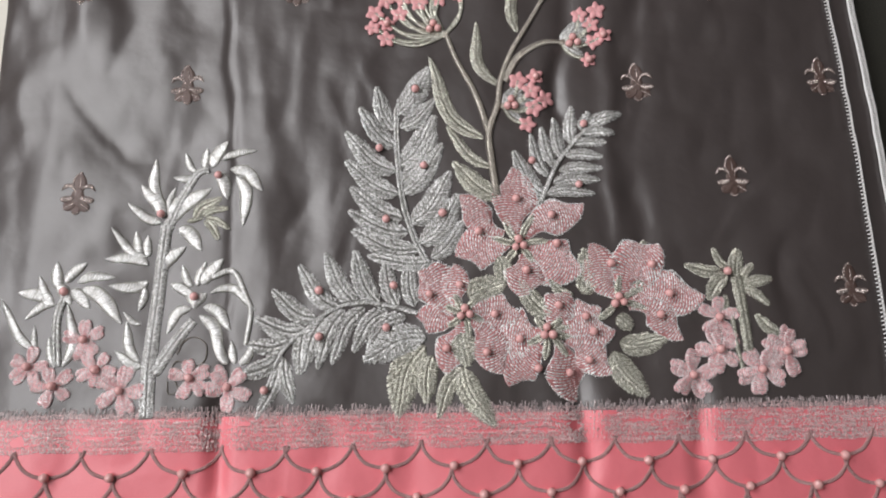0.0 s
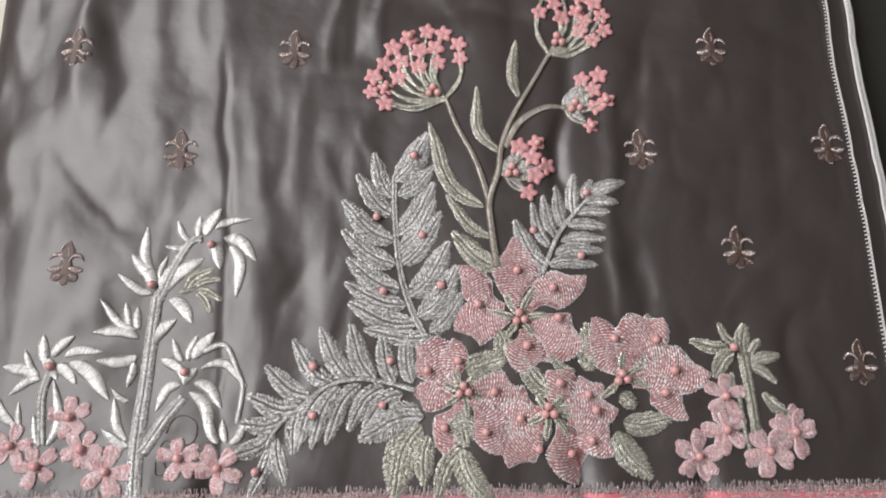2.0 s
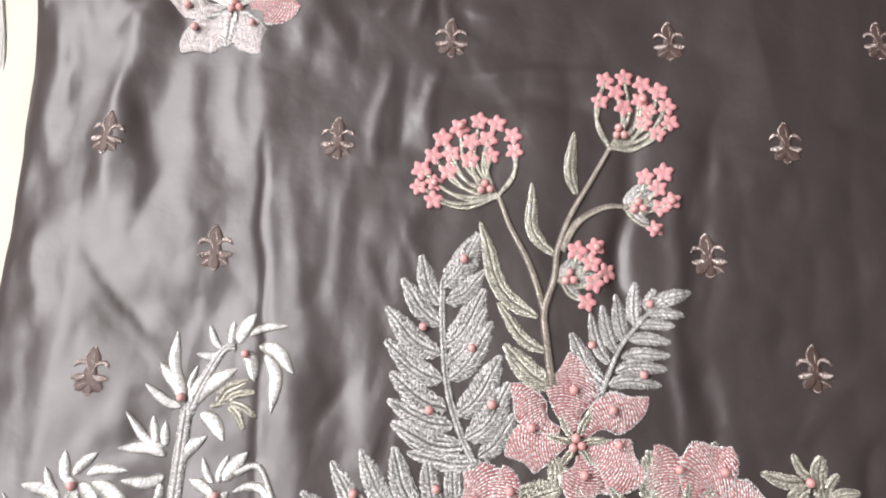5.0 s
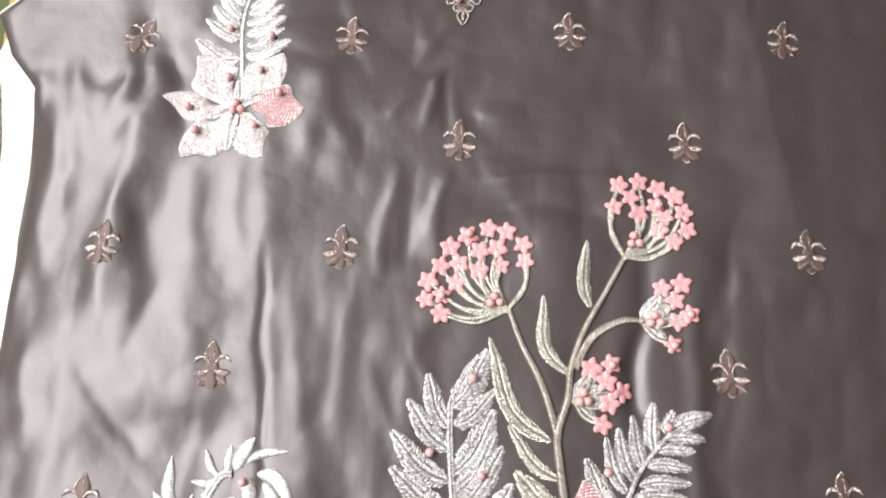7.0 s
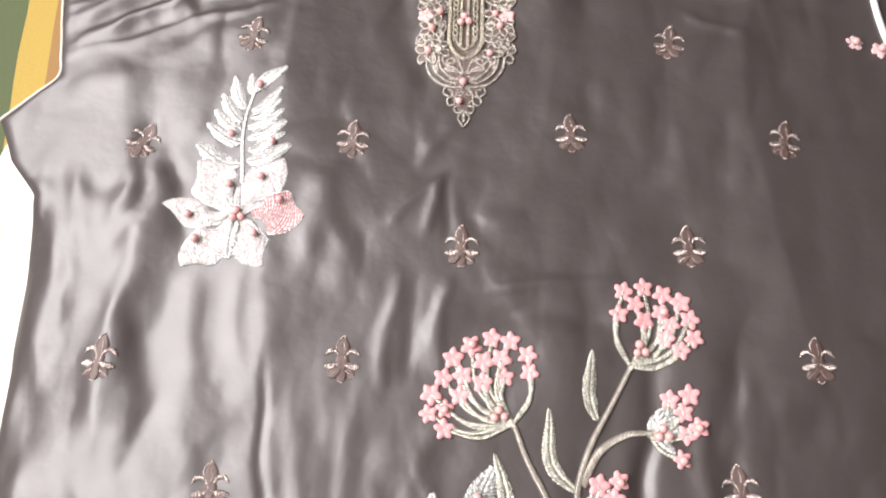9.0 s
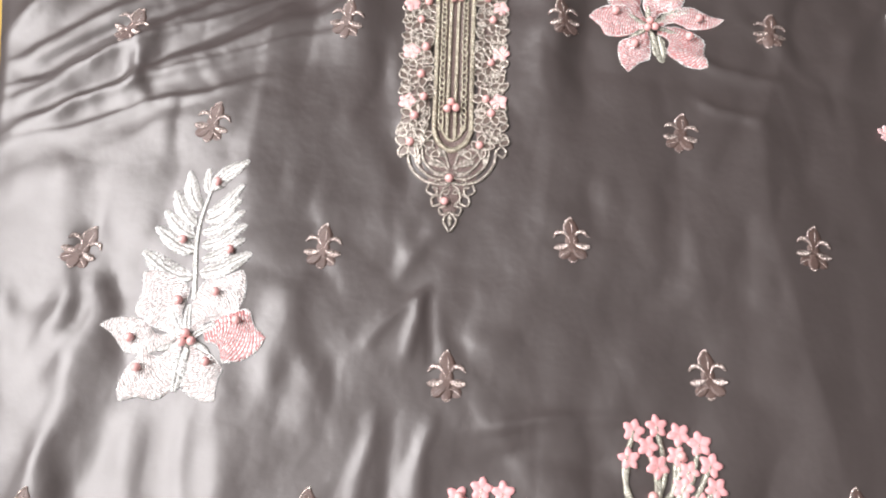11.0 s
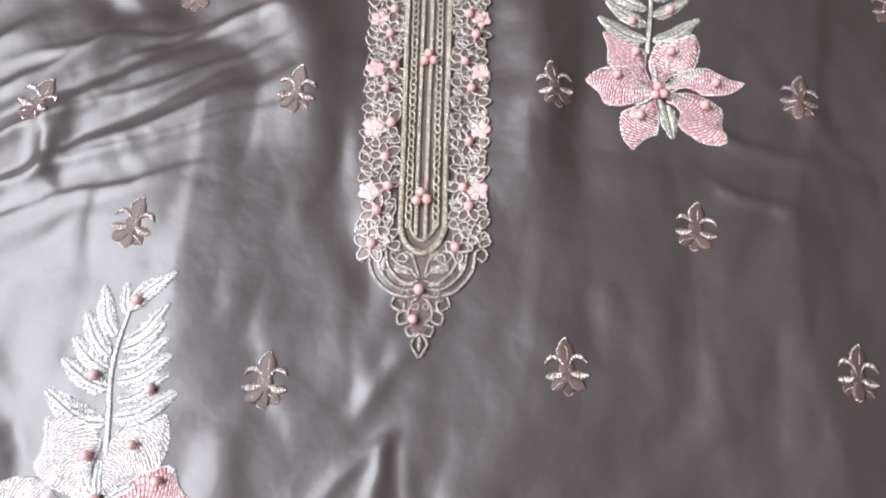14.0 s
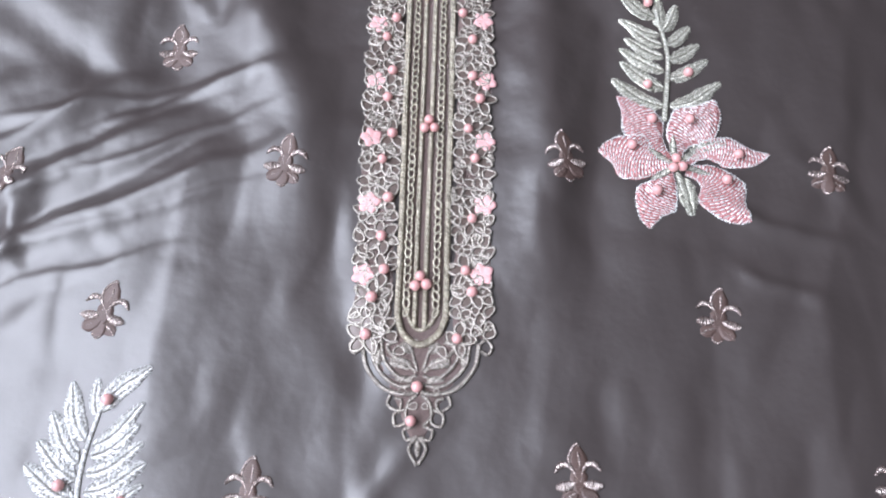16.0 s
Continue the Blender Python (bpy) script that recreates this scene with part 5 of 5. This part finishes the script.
stem(placket, (nk(-7.8, 72), nk(-5, 65), nk(-0.6, 61.5), nk(4.6, 65), nk(7.4, 72)), 2.0, 2.0, GOLD, "cord", lift=0.8, thick=1.1)
CHAIN = ring_mesh("chain_stitch", 1.4, 2.5, 0.5, YARNS[GOLD][1])
for b0, b1 in ((-7.6, -7.5), (6.5, 7.2)):
    a = 70.0
    while a < 325:
        b = b0 + (b1 - b0) * (a - 70) / 255
        child("chain_stitch", CHAIN, placket, m=seat(*nk(b, a), 0.9, rng.uniform(-22, 22), rng.uniform(0.85, 1.1)))
        a += 4.3
LOOPS = [ring_mesh("sequin_loop", rx, ry, 0.5, YARNS[SMOKE][1], SEQUIN, 0.12) for rx, ry in ((3.5, 2.6), (2.6, 3.4), (3.8, 2.4), (2.3, 2.4))]
EYES = [(-19.4, 239.6), (-24.2, 226.5), (-20, 204.3), (-22, 187.6), (-18.5, 165.8), (-22.8, 150), (-18.9, 129), (-21.3, 108), (-19, 90.5), (-24.3, 76.5), (-26.3, 58.6), (-20, 262), (-22, 285)]
EYES += [(17.6, 243.2), (23.2, 225.2), (23.4, 202), (27.5, 188), (21.3, 170), (25, 152.7), (23.8, 119.2), (20.7, 91.7), (23.9, 80.5), (17, 57.3), (22, 262), (24, 290)]
SEQUIN_PETAL = ring_mesh("sequin_loop", 3.9, 2.7, 0.55, YARNS[SMOKE][1], SEQUIN, 0.08)
for k, (b, a) in enumerate(EYES):
    for q in range(6 if k % 2 else 5):
        t = 2 * math.pi * q / (6 if k % 2 else 5) + 0.4 * k
        u, v = b + 5.4 * math.cos(t), a + 5.4 * math.sin(t)
        if 14.8 < abs(u) < 34:
            child("sequin_loop", SEQUIN_PETAL, placket, m=seat(*nk(u, v), 0.6 + 0.3 * rng.random(), math.degrees(t) + 2.6, rng.uniform(0.85, 1.05)))
for side in (-1, 1):
    stem(placket, (nk(side * 23.5, 58), nk(side * 24.5, 130), nk(side * 24.5, 230), nk(side * 25, 330)), 19, 20, DUSK, "lattice_ground", lift=0.05, thick=0.3, n=20)
    a = 60.0
    while a < 325:
        for b in (16.8, 21.6, 26.4, 31.2):
            u, v = side * (b + rng.uniform(-1.5, 1.5)), a + rng.uniform(-1.5, 1.5)
            clear = min(math.hypot(u - p, v - q) for p, q in EYES)
            if clear > 8.0 or (clear > 6.5 and rng.random() < 0.4):
                child("sequin_loop", rng.choice(LOOPS), placket, m=seat(*nk(u, v), 0.4 + 0.4 * rng.random(), rng.uniform(0, 360), rng.uniform(0.8, 1.12)))
            if clear > 5 and rng.random() < 0.5:
                q = rng.uniform(0, 6.28)
                leaf(placket, *nk(u, v), *nk(u + 4.4 * math.cos(q), v + 4.4 * math.sin(q)), 2.4, 0.2, SMOKE, "leaf", "leaf", lift=0.7, thick=0.6)
        a += 5.3
# the pointed foot of the placket: nested scrolls over a dark ground, with leaves, loops and a drop
foot = spline([nk(0, 57), nk(0, 46), nk(0, 34), nk(-0.3, 22), nk(-0.3, 10)], 6)
ribbon("foot_ground", placket, foot, np.interp(np.linspace(0, 1, len(foot)), (0, 0.25, 0.48, 0.55, 1), (25, 24, 15, 13, 2.5)), DUSK, 0.05, 0.3, vein=False)
for side in (-1, 1):
    for pts, w in (
        (((27.5, 55), (25.4, 44), (17.5, 34.5), (8, 31.5), (0.6, 32.5)), 2.3),
        (((23.2, 55), (21.4, 45.5), (15, 37.8), (8, 34.8), (1.2, 36.2)), 2.0),
        (((18.6, 56), (17.4, 48), (12.4, 41.3), (7, 38.4), (1.4, 40)), 1.9),
        (((2.0, 41.5), (6, 45.6), (12, 48.5), (16, 53.5), (11, 56)), 1.8),
        (((1.2, 42), (3.0, 48), (4.4, 54), (1.5, 57)), 1.7),
        (((27.5, 55), (31, 57.5), (33.6, 54), (31.6, 50.4), (28.4, 52.2)), 1.7),
        (((13.5, 31), (14.4, 26.5), (9.4, 24), (8.2, 28.5), (11.5, 29.6)), 1.6),
        (((1.0, 31), (4.8, 27.8), (5.8, 21.5), (2.2, 17)), 1.7),
        (((6.6, 24.5), (11.2, 22.2), (10.6, 17.2), (6.4, 18.2), (5.6, 21)), 1.6),
        (((2.2, 17), (6.6, 15.2), (5.2, 11), (1.6, 12)), 1.6),
        (((0.4, 12.5), (3.9, 7), (0.2, 0)), 1.8),
    ):
        stem(placket, [nk(side * b, a) for b, a in pts], w, w, SMOKE, "scroll", lift=0.4, thick=1.1)
    for b, a, c, d, w in ((4.4, 43.2, 14.2, 46.6, 4.6), (3.4, 36.8, 11.8, 38.2, 3.4), (19, 52, 20, 44, 3.6), (5, 50, 9, 55, 4)):
        leaf(placket, *nk(side * b, a), *nk(side * c, d), w, 0.1 * side, SMOKE, "leaf", "leaf", lift=0.4)
    for b, a, k in ((14.5, 58, 0.9), (21.5, 57.5, 0.95), (25.5, 61, 0.9), (2.8, 26, 0.6), (8, 33, 0.5), (10, 51.5, 0.8)):
        child("sequin_loop", rng.choice(LOOPS), placket, m=seat(*nk(side * b, a), 0.5, rng.uniform(0, 360), k))
leaf(placket, *nk(0, 11), *nk(0, 3), 2.6, 0.0, SMOKE, "leaf", "leaf", lift=0.2)
LACE_FLOWER = star_mesh("lace_flower", 6.3, 0.74, LACE_PINK, 0.9)
for b, a in ((-29.1, 236), (-28.6, 198), (-29.1, 163), (-28.6, 126.8), (-29.4, 88.4), (29.2, 239.4), (30.9, 200), (30, 163.5), (30.1, 127), (28.8, 90), (-29, 274), (29.5, 277), (-29, 311), (29.5, 314)):
    child("lace_flower", LACE_FLOWER, placket, m=seat(*nk(b, a), 1.1, rng.uniform(0, 360), rng.uniform(0.88, 1.0)))
for b, a in EYES + [(-1.1, 34.6), (-3.5, 19.1)]:
    bead(placket, *nk(b, a), 2.9)
for b, a in ((0.8, 171.6), (-1.2, 84.7), (0, 258)):
    bead_trio(placket, *nk(b, a), 3.2)

# ---- hem: corded scallops, pearls and the fuzzy stitched strip ----
for row in range(4):
    for k in range(-6, 9):
        x = -42.8 + 39.6 * (k + 0.5 * (row % 2)) + rng.uniform(-1.5, 1.5)
        y = -16.0 + 0.0785 * (x + 42.8) - 17.0 * row + rng.uniform(-0.8, 0.8)
        if not edge(LEFT, y) + 14 < x < edge(RIGHT, y) - 14:
            continue
        top = 17.5 if row else 15.5
        stem(hem, [(x + u, y + v + 0.0785 * u + rng.uniform(-0.5, 0.5)) for u, v in ((-20.3, top), (-18.0, 10.0), (-11.5, 3.4), (0, 0.4), (11.5, 3.4), (18.0, 10.0), (20.3, top))], 2.2, 2.2, CORD, "scallop_cord", lift=0.5, thick=1.0, n=5)
        bead(hem, x, y + 0.6, 2.6, 1.05)


def stitches(name, count, place, mat, parent, label):
    """Many short raised stitches in one mesh: each a small ridge of thread."""
    verts, faces = [], []
    for _ in range(count):
        got = place()
        if got is None:
            continue
        x, y, a, l, w = got
        c, s = math.cos(a), math.sin(a)
        z = float(HEM_Z(x, y))
        b = len(verts)
        for u, v, h in ((-l, -w, -0.3), (-l, w, -0.3), (l, w, -0.3), (l, -w, -0.3), (-0.75 * l, 0, 0.4), (0, 0, 0.65), (0.75 * l, 0, 0.4)):
            verts.append(((x + c * u - s * v) * MM, (y + s * u + c * v) * MM, (z + h) * MM))
        faces += [(b, b + 4, b + 1), (b + 3, b + 2, b + 6), (b, b + 3, b + 6, b + 5, b + 4), (b + 1, b + 4, b + 5, b + 6, b + 2)]
    ob = link(name, verts, faces, mat, parent, label=label)
    ob["kind"] = "stuff"
    return ob


HEM_GRID = (np.arange(-290, 331, 2.0), np.arange(-30, 60, 2.0))
HEM_MAP = height(*np.meshgrid(*HEM_GRID))


def HEM_Z(x, y):
    i, j = int((y + 30) / 2), int((x + 290) / 2)
    return HEM_MAP[min(max(i, 0), 44), min(max(j, 0), 310)] + 0.35


def in_strip():
    x, row = rng.uniform(-270, 312), rng.randrange(15)
    y = seam(x) - 0.6 - 1.5 * row + 2.4 * float(soft_noise(x / 16 + 3.7 * (row // 3), row / 5)) + rng.uniform(-0.6, 0.6)
    if float(soft_noise(x / 22 + 40, y / 9)) > 0.42:
        return None
    return x, y, math.pi / 2 + (0.9 if row % 2 else -0.9) * rng.uniform(0.2, 1.0), rng.uniform(0.5, 1.0), rng.uniform(0.18, 0.28)


def in_fringe():
    x = rng.uniform(-270, 312)
    return x, seam(x) + rng.uniform(-2.5, 2.2), math.pi / 2 + rng.gauss(0, 0.16), rng.uniform(1.2, 2.4), rng.uniform(0.25, 0.38)


stitches("fuzzy_stitching", 26000, in_strip, FUZZ, hem, "dense rose-coloured filling stitches")
stitches("fringe_stitching", 1500, in_fringe, FUZZ_TOP, hem, "ash-coloured upright fringe stitches")

# ---- lace edgings along the side slits ----
def edging(name, points, rung, length, both, parent, label, width=0.5, lift=0.5):
    path = spline(points, 40)
    run = np.r_[0, np.cumsum(np.linalg.norm(np.diff(path, axis=0), axis=1))]
    ob = ribbon(name, parent, path, np.full(len(path), width), LACE, lift, 1.1, vein=False, label=label)
    verts, faces, d, k = [], [], 0.0, 0
    while d < run[-1] - 2:
        x, y = np.interp(d, run, path[:, 0]), np.interp(d, run, path[:, 1])
        x2, y2 = np.interp(d + 1, run, path[:, 0]), np.interp(d + 1, run, path[:, 1])
        a = math.atan2(y2 - y, x2 - x) + (math.pi / 2 + 0.25 if not both else math.pi / 2)
        c, s, b, z = math.cos(a), math.sin(a), len(verts), float(height(x, y)) + lift
        for u, v, h in ((0, -0.5, 0), (0, 0.5, 0), (length, 0.42, -0.2), (length, -0.42, -0.2), (0, 0, 1.3), (length, 0, 0.7)):
            verts.append(((x + c * u - s * v) * MM, (y + s * u + c * v) * MM, (z + h) * MM))
        faces += [(b, b + 4, b + 1), (b + 3, b + 2, b + 5), (b, b + 3, b + 5, b + 4), (b + 1, b + 4, b + 5, b + 2)]
        d += rung
    if both:
        ribbon("lace_rail", ob, path + np.array((0.96 * abs(length) * (-1 if length > 0 else 1), 0)), np.full(len(path), width), LACE, lift, 1.1, vein=False)
    teeth = link("picot_teeth", verts, faces, LACE, ob)
    teeth["kind"] = "stuff"
    return ob


edging("lace_edging", [(edge(RIGHT, y) - 1.2, y) for y in range(-80, 500, 40)], 2.7, 3.0, False, front, "narrow white picot lace sewn along the slit")
edging("lace_band", [(edge(RIGHT, y) + 18.5, y) for y in range(-80, 480, 40)], 1.5, 3.6, True, back, "white ladder lace on the back edge", lift=-2.8)
edging("lace_band", [(edge(LEFT, y) - 27, y) for y in range(-80, 440, 40)], 1.5, -3.0, True, back, "white ladder lace on the back edge", lift=-2.8)
stem(front, ((263, 650), (267, 598), (273.5, 559), (290, 525)), 4.5, 4.5, LACE, "piping", lift=0.5, thick=1.6, n=12, label="white piping along the armhole")
stem(front, ((-339, 446), (-330, 457), (-318, 472), (-308, 486), (-311, 505), (-320, 547)), 2.2, 2.0, LINING, "piping", lift=-1.6, thick=1.2, n=12, label="pale piping along the armhole")
blossom(249, 557, 6.0, 20)
blossom(267, 553, 6.5, 50)
